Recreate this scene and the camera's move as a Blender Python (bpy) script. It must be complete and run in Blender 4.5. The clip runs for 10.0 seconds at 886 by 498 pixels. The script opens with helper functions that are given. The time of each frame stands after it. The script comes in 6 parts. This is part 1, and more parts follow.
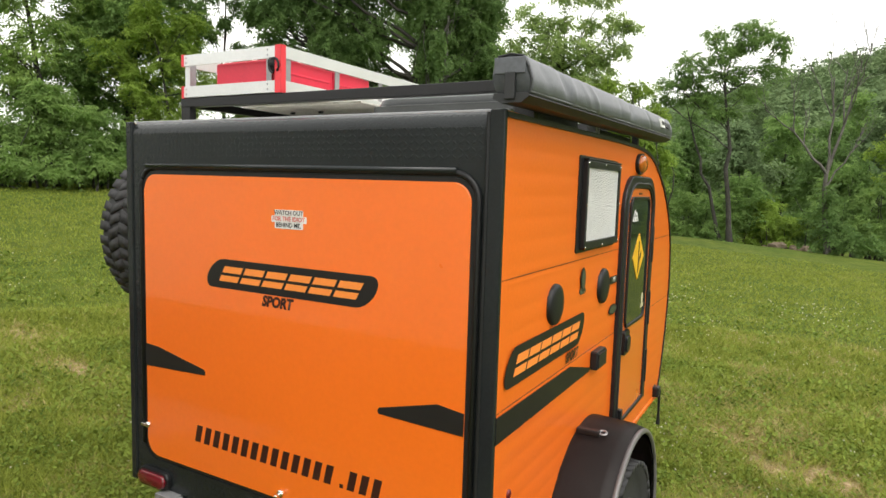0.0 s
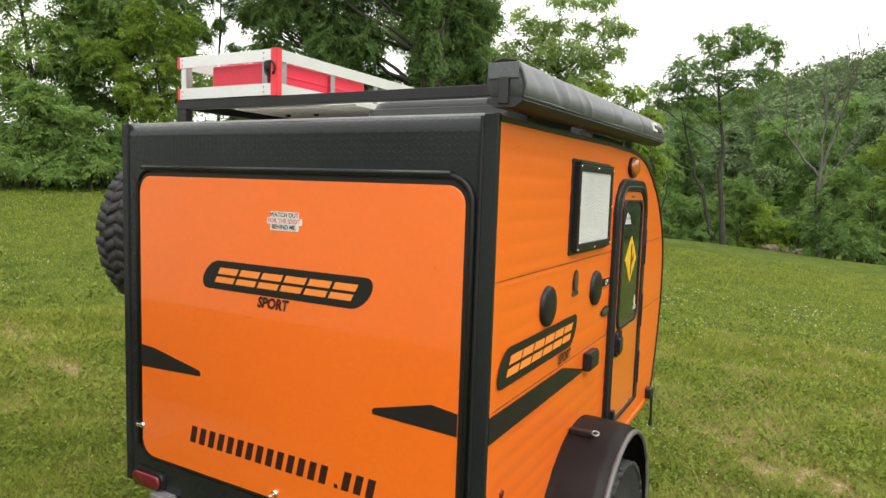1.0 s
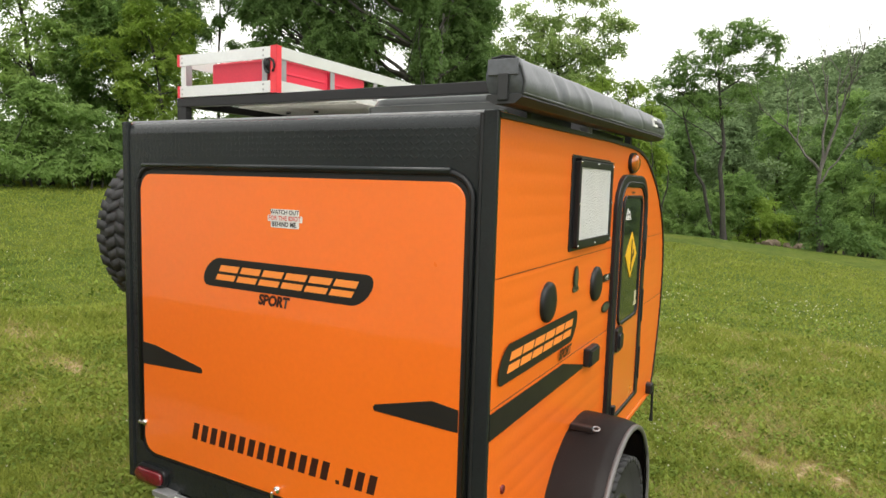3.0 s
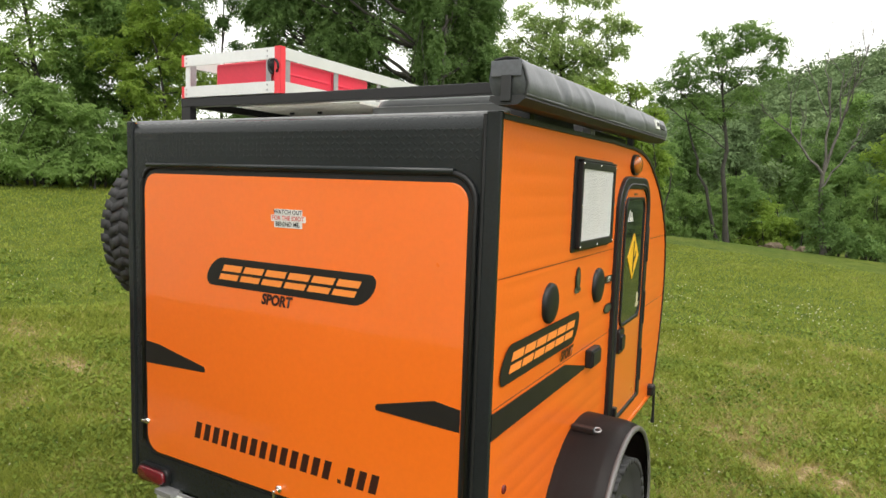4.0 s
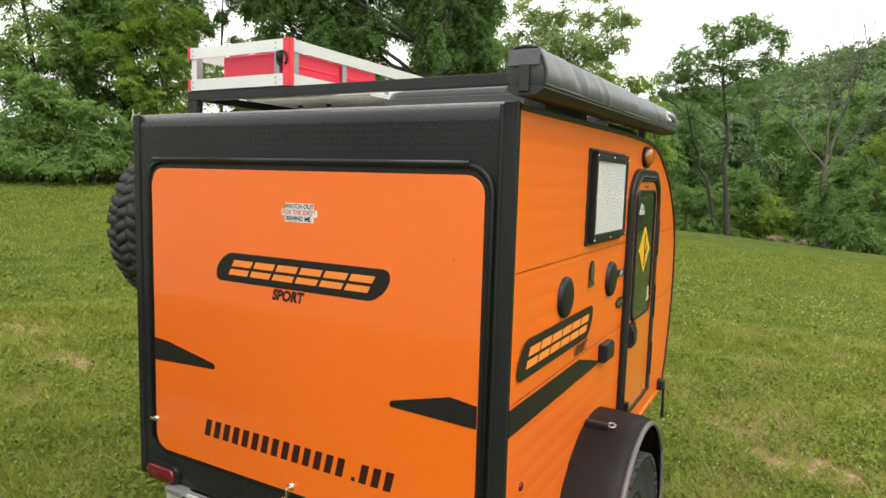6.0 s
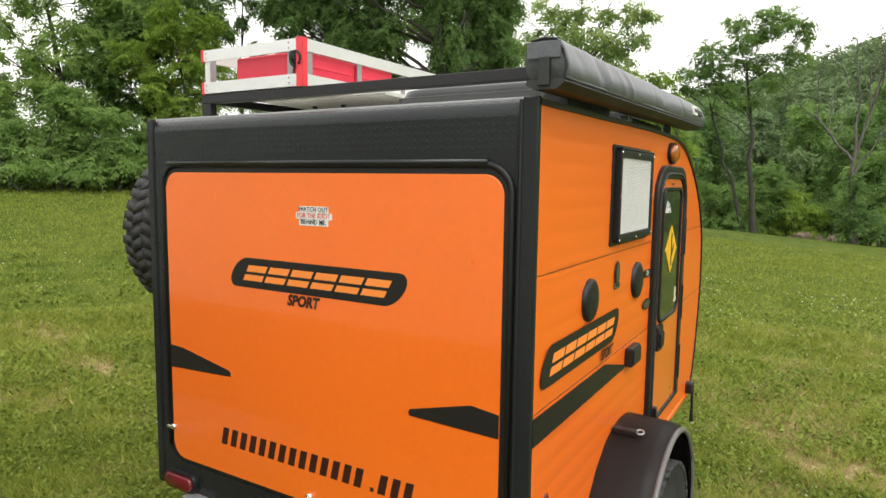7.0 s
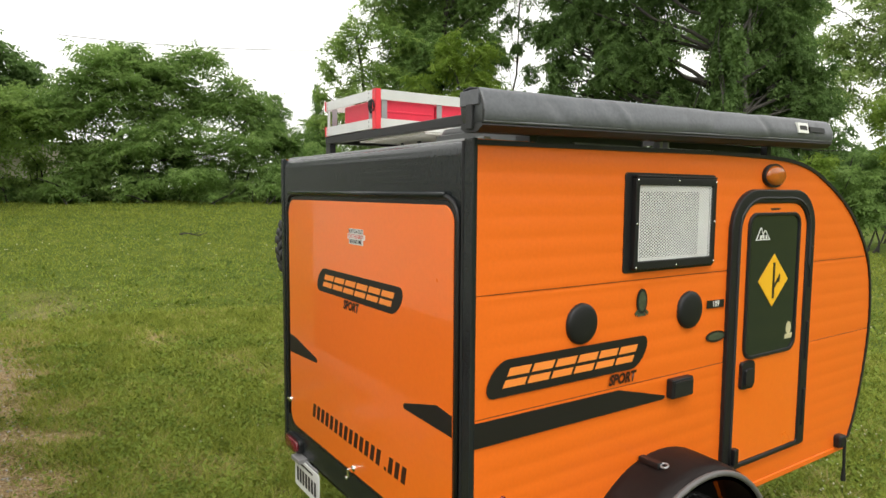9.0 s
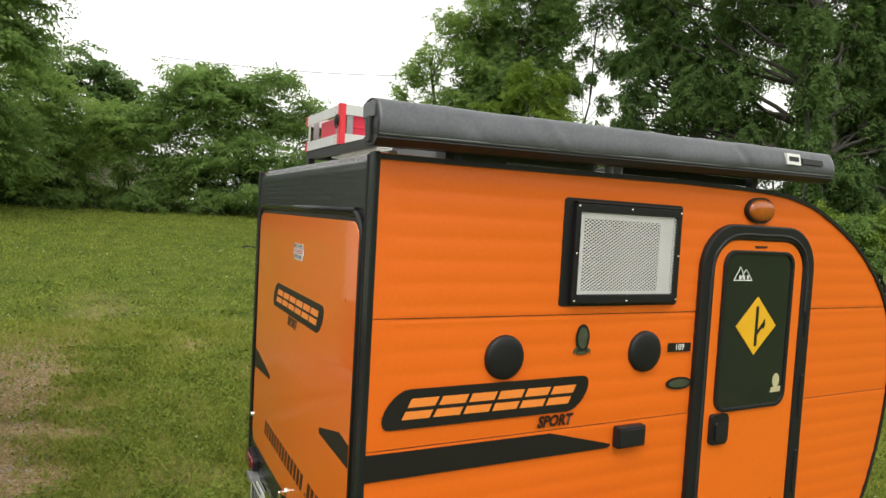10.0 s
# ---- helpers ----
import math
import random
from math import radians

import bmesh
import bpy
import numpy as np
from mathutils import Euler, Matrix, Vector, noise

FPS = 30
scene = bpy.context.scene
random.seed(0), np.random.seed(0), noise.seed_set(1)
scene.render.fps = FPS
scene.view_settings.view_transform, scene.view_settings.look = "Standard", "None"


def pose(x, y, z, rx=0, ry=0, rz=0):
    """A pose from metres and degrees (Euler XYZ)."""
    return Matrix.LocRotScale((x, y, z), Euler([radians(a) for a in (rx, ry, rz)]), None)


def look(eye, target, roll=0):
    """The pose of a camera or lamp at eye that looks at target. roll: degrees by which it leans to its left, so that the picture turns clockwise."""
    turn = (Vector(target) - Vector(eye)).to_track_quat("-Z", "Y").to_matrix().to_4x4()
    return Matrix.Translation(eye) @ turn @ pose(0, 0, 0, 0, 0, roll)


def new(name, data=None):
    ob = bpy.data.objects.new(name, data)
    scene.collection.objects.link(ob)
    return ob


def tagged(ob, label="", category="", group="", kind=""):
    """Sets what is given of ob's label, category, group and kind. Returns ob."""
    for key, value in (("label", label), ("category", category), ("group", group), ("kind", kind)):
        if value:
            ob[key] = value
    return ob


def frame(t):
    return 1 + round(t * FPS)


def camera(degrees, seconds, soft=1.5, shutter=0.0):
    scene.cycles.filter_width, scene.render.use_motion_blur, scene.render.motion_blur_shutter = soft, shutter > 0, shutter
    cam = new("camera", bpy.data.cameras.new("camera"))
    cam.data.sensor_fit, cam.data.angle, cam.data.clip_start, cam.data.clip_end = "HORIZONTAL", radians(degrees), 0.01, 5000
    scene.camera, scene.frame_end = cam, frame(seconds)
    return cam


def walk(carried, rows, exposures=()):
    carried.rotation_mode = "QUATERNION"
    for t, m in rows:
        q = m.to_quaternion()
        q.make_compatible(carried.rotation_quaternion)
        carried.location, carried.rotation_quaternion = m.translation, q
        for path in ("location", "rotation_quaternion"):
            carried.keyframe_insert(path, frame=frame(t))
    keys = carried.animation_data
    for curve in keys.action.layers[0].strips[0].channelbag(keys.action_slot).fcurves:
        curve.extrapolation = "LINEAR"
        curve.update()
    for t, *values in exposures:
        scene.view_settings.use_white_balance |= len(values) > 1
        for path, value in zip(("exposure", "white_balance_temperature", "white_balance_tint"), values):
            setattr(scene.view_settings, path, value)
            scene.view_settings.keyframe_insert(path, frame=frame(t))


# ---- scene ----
cam = camera(69.3, 10.0)
PATH = [
    (0, (-0.062, 0.133, 1.773), (-1.039, 1.867, 1.576), 1.7),
    (0.5, (-0.05, 0.107, 1.775), (-1.025, 1.843, 1.587), 1.9),
    (1, (-0.051, 0.116, 1.776), (-1.014, 1.859, 1.585), 1.9),
    (1.5, (-0.04, 0.093, 1.78), (-1.009, 1.832, 1.582), 1.7),
    (2, (-0.057, 0.128, 1.771), (-1.035, 1.861, 1.569), 1.4),
    (2.5, (-0.051, 0.121, 1.778), (-1.016, 1.861, 1.573), 1.6),
    (4, (-0.046, 0.107, 1.776), (-1.016, 1.845, 1.577), 1.9),
    (4.5, (-0.044, 0.104, 1.775), (-1.024, 1.835, 1.574), 1.9),
    (5, (-0.047, 0.101, 1.777), (-1.013, 1.84, 1.562), 1.7),
    (6.5, (-0.121, 0.129, 1.765), (-1.096, 1.862, 1.552), 1.4),
    (7, (-0.125, 0.175, 1.765), (-1.151, 1.879, 1.553), 0.7),
    (7.5, (0.033, 0.305, 1.769), (-1.194, 1.876, 1.601), 2.3),
    (8, (0.262, 0.387, 1.787), (-1.227, 1.714, 1.637), 1.0),
    (8.5, (0.458, 0.398, 1.79), (-1.08, 1.66, 1.59), 0.9),
    (9, (0.693, 0.585, 1.819), (-0.964, 1.692, 1.644), 0.4),
    (9.5, (0.789, 0.78, 1.827), (-0.998, 1.666, 1.683), -0.3),
    (10, (0.841, 1.044, 1.81), (-0.937, 1.955, 1.709), 3.2),
]
walk(cam, [(t, look(eye, target, roll)) for t, eye, target, roll in PATH], [(0, 0.0), (7.5, 0.0), (8.5, -0.08), (9.25, -0.18), (10.0, -0.27)])

# ---- world and light: bright overcast sky ----
world = bpy.data.worlds.new("overcast_sky")
scene.world = world
world.use_nodes = True
wn, wl = world.node_tree.nodes, world.node_tree.links
bg = wn["Background"]
sky = wn.new("ShaderNodeTexSky")
sky.sky_type, sky.sun_disc = "NISHITA", False
sky.sun_elevation, sky.sun_rotation = radians(55), radians(123)
sky.air_density, sky.dust_density, sky.ozone_density = 1.0, 6.0, 1.0
grey = wn.new("ShaderNodeHueSaturation")
grey.inputs["Saturation"].default_value = 0.12
scaled = wn.new("ShaderNodeVectorMath")
scaled.operation = "SCALE"
scaled.inputs["Scale"].default_value = 0.1
veil = wn.new("ShaderNodeMix")
veil.data_type = "RGBA"
veil.inputs["Factor"].default_value = 0.72
veil.inputs["B"].default_value = (1.0, 0.985, 0.94, 1)
wl.new(sky.outputs["Color"], grey.inputs["Color"])
wl.new(grey.outputs["Color"], scaled.inputs[0])
wl.new(scaled.outputs["Vector"], veil.inputs["A"])
wl.new(veil.outputs["Result"], bg.inputs["Color"])
bg.inputs["Strength"].default_value = 2.1
sun_data = bpy.data.lights.new("sun", "SUN")
sun_data.energy, sun_data.angle, sun_data.color = 1.4, radians(35), (1.0, 0.95, 0.86)
sun = new("sun", sun_data)
sun.matrix_world = look((20, -13, 34), (0, 0, 0))


# ---- materials ----
def material(name, color, rough=0.6, metal=0.0, spread=0.12, scale=6.0, fine=90.0, bump=0.15, coat=0.0, dist=0.01):
    """A surface with variation at two scales and fine relief."""
    m = bpy.data.materials.new(name)
    m.use_nodes = True
    n, l = m.node_tree.nodes, m.node_tree.links
    p = n["Principled BSDF"]
    co = n.new("ShaderNodeTexCoord")
    big, small = n.new("ShaderNodeTexNoise"), n.new("ShaderNodeTexNoise")
    for tex, size in ((big, scale), (small, fine)):
        tex.inputs["Scale"].default_value, tex.inputs["Detail"].default_value = size, 5.0
        l.new(co.outputs["Object"], tex.inputs["Vector"])
    both = n.new("ShaderNodeMath")
    both.operation = "MULTIPLY_ADD"
    both.inputs[1].default_value = 0.5
    l.new(small.outputs["Fac"], both.inputs[0])
    half = n.new("ShaderNodeMath")
    half.operation = "MULTIPLY"
    half.inputs[1].default_value = 0.5
    l.new(big.outputs["Fac"], half.inputs[0])
    l.new(half.outputs[0], both.inputs[2])
    ramp = n.new("ShaderNodeValToRGB")
    ramp.color_ramp.elements[0].position, ramp.color_ramp.elements[1].position = 0.3, 0.7
    ramp.color_ramp.elements[0].color = (*[c * (1 - spread) for c in color], 1)
    ramp.color_ramp.elements[1].color = (*[min(1, c * (1 + spread)) for c in color], 1)
    l.new(both.outputs[0], ramp.inputs["Fac"])
    l.new(ramp.outputs["Color"], p.inputs["Base Color"])
    wear = n.new("ShaderNodeMapRange")
    wear.inputs["To Min"].default_value, wear.inputs["To Max"].default_value = max(0.02, rough - 0.08), min(1, rough + 0.08)
    l.new(big.outputs["Fac"], wear.inputs["Value"])
    l.new(wear.outputs["Result"], p.inputs["Roughness"])
    p.inputs["Metallic"].default_value = metal
    p.inputs["Coat Weight"].default_value = coat
    p.inputs["Coat Roughness"].default_value = 0.04
    if bump:
        b = n.new("ShaderNodeBump")
        b.inputs["Strength"].default_value, b.inputs["Distance"].default_value = bump, dist
        l.new(small.outputs["Fac"], b.inputs["Height"])
        l.new(b.outputs["Normal"], p.inputs["Normal"])
    return m


def leaf_material(name, dark, light, shine=0.6, through_light=0.60, dry=None, clump_scale=1.3, by_tone=True, tufts=0.0):
    """Leaves: colour differs from leaf to leaf, light passes through."""
    m = bpy.data.materials.new(name)
    m.use_nodes = True
    n, l = m.node_tree.nodes, m.node_tree.links
    p = n["Principled BSDF"]
    ramp = n.new("ShaderNodeValToRGB")
    ramp.color_ramp.elements[0].color, ramp.color_ramp.elements[1].color = (*dark, 1), (*light, 1)
    if dry:
        ramp.color_ramp.elements[1].position = 0.80
        ramp.color_ramp.elements.new(0.97).color = (*dry, 1)
    co, clump, tone = n.new("ShaderNodeTexCoord"), n.new("ShaderNodeTexNoise"), n.new("ShaderNodeMath")
    clump.inputs["Scale"].default_value, clump.inputs["Detail"].default_value = clump_scale, 3.0
    l.new(co.outputs["Object"], clump.inputs["Vector"])
    tone.operation = "MULTIPLY_ADD"
    tone.inputs[1].default_value = 0.55
    lift = n.new("ShaderNodeMapRange")
    lift.inputs["From Min"].default_value, lift.inputs["From Max"].default_value = 0.3, 0.7
    lift.inputs["To Min"].default_value, lift.inputs["To Max"].default_value = -0.08, 0.53
    l.new(clump.outputs["Fac"], lift.inputs["Value"])
    if tufts:
        small = n.new("ShaderNodeTexNoise")
        small.inputs["Scale"].default_value, small.inputs["Detail"].default_value = tufts, 2.0
        l.new(co.outputs["Object"], small.inputs["Vector"])
        two = n.new("ShaderNodeMix")
        two.inputs["Factor"].default_value = 0.65
        l.new(clump.outputs["Fac"], two.inputs["A"])
        l.new(small.outputs["Fac"], two.inputs["B"])
        l.new(two.outputs["Result"], lift.inputs["Value"])
    if by_tone:
        own = n.new("ShaderNodeAttribute")
        own.attribute_name = "tone"
        l.new(own.outputs["Fac"], tone.inputs[0])
    else:
        l.new(n.new("ShaderNodeNewGeometry").outputs["Random Per Island"], tone.inputs[0])
    l.new(lift.outputs["Result"], tone.inputs[2])
    l.new(tone.outputs[0], ramp.inputs["Fac"])
    l.new(ramp.outputs["Color"], p.inputs["Base Color"])
    p.inputs["Roughness"].default_value = shine
    p.inputs["Specular IOR Level"].default_value = 0.12
    tr = n.new("ShaderNodeBsdfTranslucent")
    l.new(ramp.outputs["Color"], tr.inputs["Color"])
    mix = n.new("ShaderNodeMixShader")
    mix.inputs["Fac"].default_value = through_light
    l.new(p.outputs["BSDF"], mix.inputs[1])
    l.new(tr.outputs["BSDF"], mix.inputs[2])
    l.new(mix.outputs["Shader"], n["Material Output"].inputs["Surface"])
    return m


ORANGE = material("orange_gelcoat", (0.86, 0.164, 0.011), 0.30, 0, 0.04, 1.3, 60, 0.02, coat=0.9)
ORANGE_SIDE = material("orange_aluminium_siding", (0.80, 0.150, 0.0105), 0.36, 0, 0.05, 1.6, 80, 0.03, coat=0.25)
BLACK_PLATE = material("black_coated_plate", (0.015, 0.018, 0.019), 0.22, 0, 0.25, 3, 140, 0.25, dist=0.002)
BLACK_TRIM = material("black_rubber_trim", (0.012, 0.012, 0.013), 0.42, 0, 0.25, 5, 160, 0.15, dist=0.002)
BLACK_STEEL = material("black_painted_steel", (0.016, 0.016, 0.017), 0.38, 0, 0.25, 4, 120, 0.15, dist=0.002)
DECAL_BLACK = material("black_vinyl_decal", (0.014, 0.013, 0.012), 0.42, 0, 0.15, 6, 150, 0.05, dist=0.001)
DECAL_DARK_RED = material("dark_brown_vinyl_letters", (0.035, 0.008, 0.006), 0.42, 0, 0.15, 6, 150, 0.05, dist=0.001)
DECAL_ORANGE = material("orange_vinyl", (0.85, 0.26, 0.045), 0.4, 0, 0.05, 6, 150, 0.03, dist=0.001)
DECAL_WHITE = material("white_vinyl", (0.75, 0.75, 0.72), 0.45, 0, 0.06, 9, 150, 0.05, dist=0.001)
DECAL_RED = material("red_vinyl", (0.62, 0.08, 0.06), 0.45, 0, 0.06, 9, 150, 0.05, dist=0.001)
DECAL_GREEN = material("olive_green_vinyl", (0.055, 0.068, 0.040), 0.45, 0, 0.5, 60, 150, 0.05, dist=0.001)
DECAL_YELLOW = material("yellow_reflective_vinyl", (0.80, 0.44, 0.02), 0.4, 0, 0.05, 12, 150, 0.03, dist=0.001)
DECAL_CREAM = material("cream_vinyl", (0.55, 0.5, 0.3), 0.45, 0, 0.2, 30, 150, 0.05, dist=0.001)
GLASS_DARK = material("dark_tinted_glass", (0.012, 0.016, 0.016), 0.10, 0, 0.2, 2, 30, 0.0, coat=0.4)
SCREEN_WHITE = material("white_coated_screen", (0.84, 0.84, 0.83), 0.5, 0, 0.08, 12, 120, 0.1, dist=0.001)
CURTAIN = material("white_window_liner", (0.84, 0.84, 0.82), 0.7, 0, 0.08, 12, 200, 0.3, dist=0.002)
WINDOW_SHADE = material("window_shade_sheet", (0.014, 0.014, 0.015), 0.6, 0, 0.3, 6, 60, 0.1)
AWNING_CLOTH = material("grey_pvc_cover", (0.088, 0.094, 0.105), 0.36, 0, 0.30, 5, 90, 0.22, dist=0.002)
AWNING_BASE = material("dark_grey_extrusion", (0.016, 0.017, 0.018), 0.55, 0.0, 0.2, 6, 140, 0.1, dist=0.001)
STITCH = material("grey_binding_tape", (0.11, 0.115, 0.12), 0.7, 0, 0.15, 20, 300, 0.3, dist=0.001)
ALU = material("bright_aluminium", (0.68, 0.69, 0.68), 0.38, 0.55, 0.08, 8, 180, 0.1, dist=0.001)
ROOF_WHITE = material("white_bounce_sheet", (0.74, 0.73, 0.70), 0.6, 0, 0.1, 3, 60, 0.15)
ALU_SHEET = material("worn_aluminium_sheet", (0.80, 0.78, 0.73), 0.42, 0.5, 0.25, 9, 90, 0.2, dist=0.002)
CHROME = material("chrome", (0.8, 0.8, 0.8), 0.12, 1.0, 0.05, 20, 100, 0.0)
RED_PLASTIC = material("red_moulded_plastic", (0.62, 0.022, 0.055), 0.42, 0, 0.10, 9, 120, 0.08, dist=0.002)
RED_BRACKET = material("red_painted_bracket", (0.70, 0.035, 0.05), 0.4, 0, 0.08, 9, 120, 0.05, dist=0.001)
RED_LENS = material("red_light_lens", (0.13, 0.008, 0.014), 0.18, 0, 0.25, 40, 200, 0.15, coat=0.4, dist=0.002)
AMBER_LENS = material("amber_light_lens", (0.42, 0.105, 0.012), 0.2, 0, 0.2, 30, 200, 0.15, coat=0.4, dist=0.002)
TYRE = material("tyre_rubber", (0.026, 0.026, 0.027), 0.75, 0, 0.3, 9, 120, 0.3, dist=0.003)
FENDER = material("dark_brown_textured_plastic", (0.024, 0.018, 0.017), 0.42, 0, 0.22, 5, 260, 0.5, dist=0.002)
FENDER_TRIM = material("grey_rubber_edge", (0.12, 0.115, 0.115), 0.35, 0, 0.15, 9, 160, 0.2, dist=0.002)
PLATE_WHITE = material("white_licence_plate", (0.70, 0.71, 0.70), 0.4, 0, 0.08, 14, 120, 0.05, dist=0.001)
GREY_METAL = material("grey_galvanised_bracket", (0.32, 0.32, 0.33), 0.45, 0.5, 0.2, 12, 120, 0.15, dist=0.002)
VENT_GREY = material("smoke_grey_vent_lid", (0.075, 0.08, 0.082), 0.35, 0, 0.15, 6, 90, 0.05, coat=0.2)
ROOF_SKIN = material("dark_roof_skin", (0.06, 0.062, 0.062), 0.5, 0, 0.25, 4, 80, 0.15)
BARK = material("grey_brown_bark", (0.048, 0.044, 0.037), 0.9, 0, 0.45, 3, 30, 0.8, dist=0.05)
BARK_PALE = material("pale_grey_bark", (0.17, 0.165, 0.145), 0.9, 0, 0.4, 3, 30, 0.7, dist=0.04)
BARK_DEAD = material("bleached_dead_bark", (0.105, 0.098, 0.085), 0.9, 0, 0.4, 3, 30, 0.8, dist=0.05)
SIDING_WHITE = material("white_vinyl_siding", (0.84, 0.85, 0.80), 0.5, 0, 0.06, 3, 60, 0.08)
SKIRT_BROWN = material("red_brown_boards", (0.17, 0.058, 0.045), 0.8, 0, 0.35, 5, 70, 0.4)
SHED_CREAM = material("cream_painted_shed_wall", (0.55, 0.50, 0.42), 0.7, 0, 0.12, 2, 40, 0.15)
CONCRETE = material("pale_concrete_slab", (0.33, 0.285, 0.25), 0.9, 0, 0.2, 8, 90, 0.35)
STRAW = leaf_material("dry_straw", (0.22, 0.15, 0.08), (0.52, 0.42, 0.26), 0.7, 0.1, by_tone=False)
STONE = material("grey_gravel_stone", (0.42, 0.39, 0.36), 0.9, 0, 0.5, 14, 120, 0.4)
EARTH = material("brown_earth_and_rock", (0.16, 0.122, 0.085), 0.95, 0, 0.35, 4, 40, 0.6, dist=0.03)
OLD_WOOD = material("weathered_plank", (0.28, 0.21, 0.16), 0.85, 0, 0.3, 10, 120, 0.4)
CABLE = material("black_cable_sheath", (0.03, 0.03, 0.03), 0.6, 0, 0.2, 4, 60, 0.0)

for m in (BLACK_PLATE, BLACK_TRIM, BLACK_STEEL, DECAL_BLACK, CABLE, FENDER):
    m.node_tree.nodes["Principled BSDF"].inputs["Specular IOR Level"].default_value = 0.32

LEAF_DARK = leaf_material("dark_green_leaves", (0.076, 0.139, 0.044), (0.206, 0.319, 0.100))
LEAF_MID = leaf_material("green_leaves", (0.104, 0.184, 0.052), (0.261, 0.395, 0.117))
LEAF_LIGHT = leaf_material("yellow_green_leaves", (0.152, 0.242, 0.035), (0.336, 0.460, 0.090))
LEAF_BUSH = leaf_material("bush_leaves", (0.116, 0.200, 0.054), (0.304, 0.442, 0.133))
LEAF_SUMAC = leaf_material("fresh_frond_leaves", (0.133, 0.227, 0.054), (0.365, 0.500, 0.140))
LEAF_PALE = leaf_material("pale_green_leaves", (0.206, 0.307, 0.096), (0.401, 0.500, 0.176))
# far leaves: lightened colour carries the haze of distance
LEAF_FAR = leaf_material("hazed_forest_leaves", (0.097, 0.155, 0.069), (0.198, 0.270, 0.121), 0.8, 0.3, clump_scale=0.15)
GRASS = leaf_material("grass_blades", (0.094, 0.130, 0.016), (0.325, 0.372, 0.066), 0.6, 0.38, dry=(0.42, 0.35, 0.15), tufts=11.0)
CLOVER = leaf_material("clover_leaves", (0.078, 0.128, 0.016), (0.250, 0.320, 0.054), 0.6, 0.3, by_tone=False)
FLOWER = leaf_material("white_clover_flowers", (0.46, 0.44, 0.30), (0.70, 0.68, 0.50), 0.7, 0.2, by_tone=False)


# ---- building helpers ----
X0, Y0 = -0.745, 1.65          # the camper's door side and rear face
XL = X0 - 1.524                # its far side
ORIGIN = {}


def thing(name, at, label, category, group="", kind=""):
    """A top-level thing: an Empty at its base."""
    ob = new(name)
    ob.location = at
    ob.empty_display_size = 0.1
    ORIGIN[ob] = Vector(at)
    return tagged(ob, label, category, group, kind)


def part(name, bm, mat, parent=None, label="", smooth=False):
    """Links a bmesh in world places as one mesh object under its thing or part."""
    o = ORIGIN[parent] if parent else Vector((0, 0, 0))
    bmesh.ops.translate(bm, verts=bm.verts, vec=-o)
    bmesh.ops.recalc_face_normals(bm, faces=bm.faces)
    me = bpy.data.meshes.new(name)
    bm.to_mesh(me)
    bm.free()
    me.materials.append(mat)
    if smooth:
        me.polygons.foreach_set("use_smooth", [True] * len(me.polygons))
    ob = new(name, me)
    ob.parent = parent
    ORIGIN[ob] = o.copy()
    if label:
        tagged(ob, label)
    return ob


def raw(name, verts, faces, mat, parent=None, smooth=False, label="", kind=""):
    """Links a mesh from numpy arrays (faces all with the same number of corners)."""
    o = np.array(ORIGIN[parent]) if parent else np.zeros(3)
    verts, faces = np.asarray(verts, np.float32) - o.astype(np.float32), np.asarray(faces, np.int32)
    me = bpy.data.meshes.new(name)
    me.vertices.add(len(verts))
    me.vertices.foreach_set("co", verts.ravel())
    k = faces.shape[1]
    me.loops.add(faces.size)
    me.loops.foreach_set("vertex_index", faces.ravel())
    me.polygons.add(len(faces))
    me.polygons.foreach_set("loop_start", np.arange(0, faces.size, k, dtype=np.int32))
    me.update(calc_edges=True)
    me.validate()
    me.materials.append(mat)
    if smooth:
        me.polygons.foreach_set("use_smooth", np.ones(len(me.polygons), bool))
    ob = new(name, me)
    ob.parent = parent
    ORIGIN[ob] = Vector(o)
    if label or kind:
        tagged(ob, label, kind=kind)
    return ob


def box(bm, x0, x1, y0, y1, z0, z1, bevel=0.0):
    made = bmesh.ops.create_cube(bm, size=1.0, matrix=Matrix.LocRotScale(((x0 + x1) / 2, (y0 + y1) / 2, (z0 + z1) / 2), None, (abs(x1 - x0), abs(y1 - y0), abs(z1 - z0))))
    if bevel:
        edges = list({e for v in made["verts"] for e in v.link_edges})
        bmesh.ops.bevel(bm, geom=edges, offset=bevel, segments=2, affect="EDGES", profile=0.5)
    return bm


def boxes(*rows, bevel=0.0):
    bm = bmesh.new()
    for r in rows:
        box(bm, *r, bevel=bevel)
    return bm


def side(v, z, d=0.0):
    """A place on the door side: v forward from the rear face, d outward."""
    return Vector((X0 + d, Y0 + v, z))


def proud(v, z, d=0.0):
    """As side(), for what stands about 18 mm proud of the wall."""
    return side(v - 0.0112 * (v + 0.606), z + 0.0112 * (1.81 - z), d)


def rear(x, z, d=0.0):
    """A place on the rear face, d outward."""
    return Vector((x, Y0 - d, z))


def slab(points, place, d0, d1, bm=None, bevel=0.0):
    """A flat piece with the given outline, from depth d0 to d1."""
    bm = bm or bmesh.new()
    low = [bm.verts.new(place(a, b, d0)) for a, b in points]
    top = [bm.verts.new(place(a, b, d1)) for a, b in points]
    n = len(points)
    bm.faces.new(low)
    cap = bm.faces.new(top)
    for k in range(n):
        bm.faces.new((low[k], low[(k + 1) % n], top[(k + 1) % n], top[k]))
    if bevel:
        bmesh.ops.bevel(bm, geom=list(cap.edges), offset=bevel, segments=2, affect="EDGES", profile=0.5)
    return bm


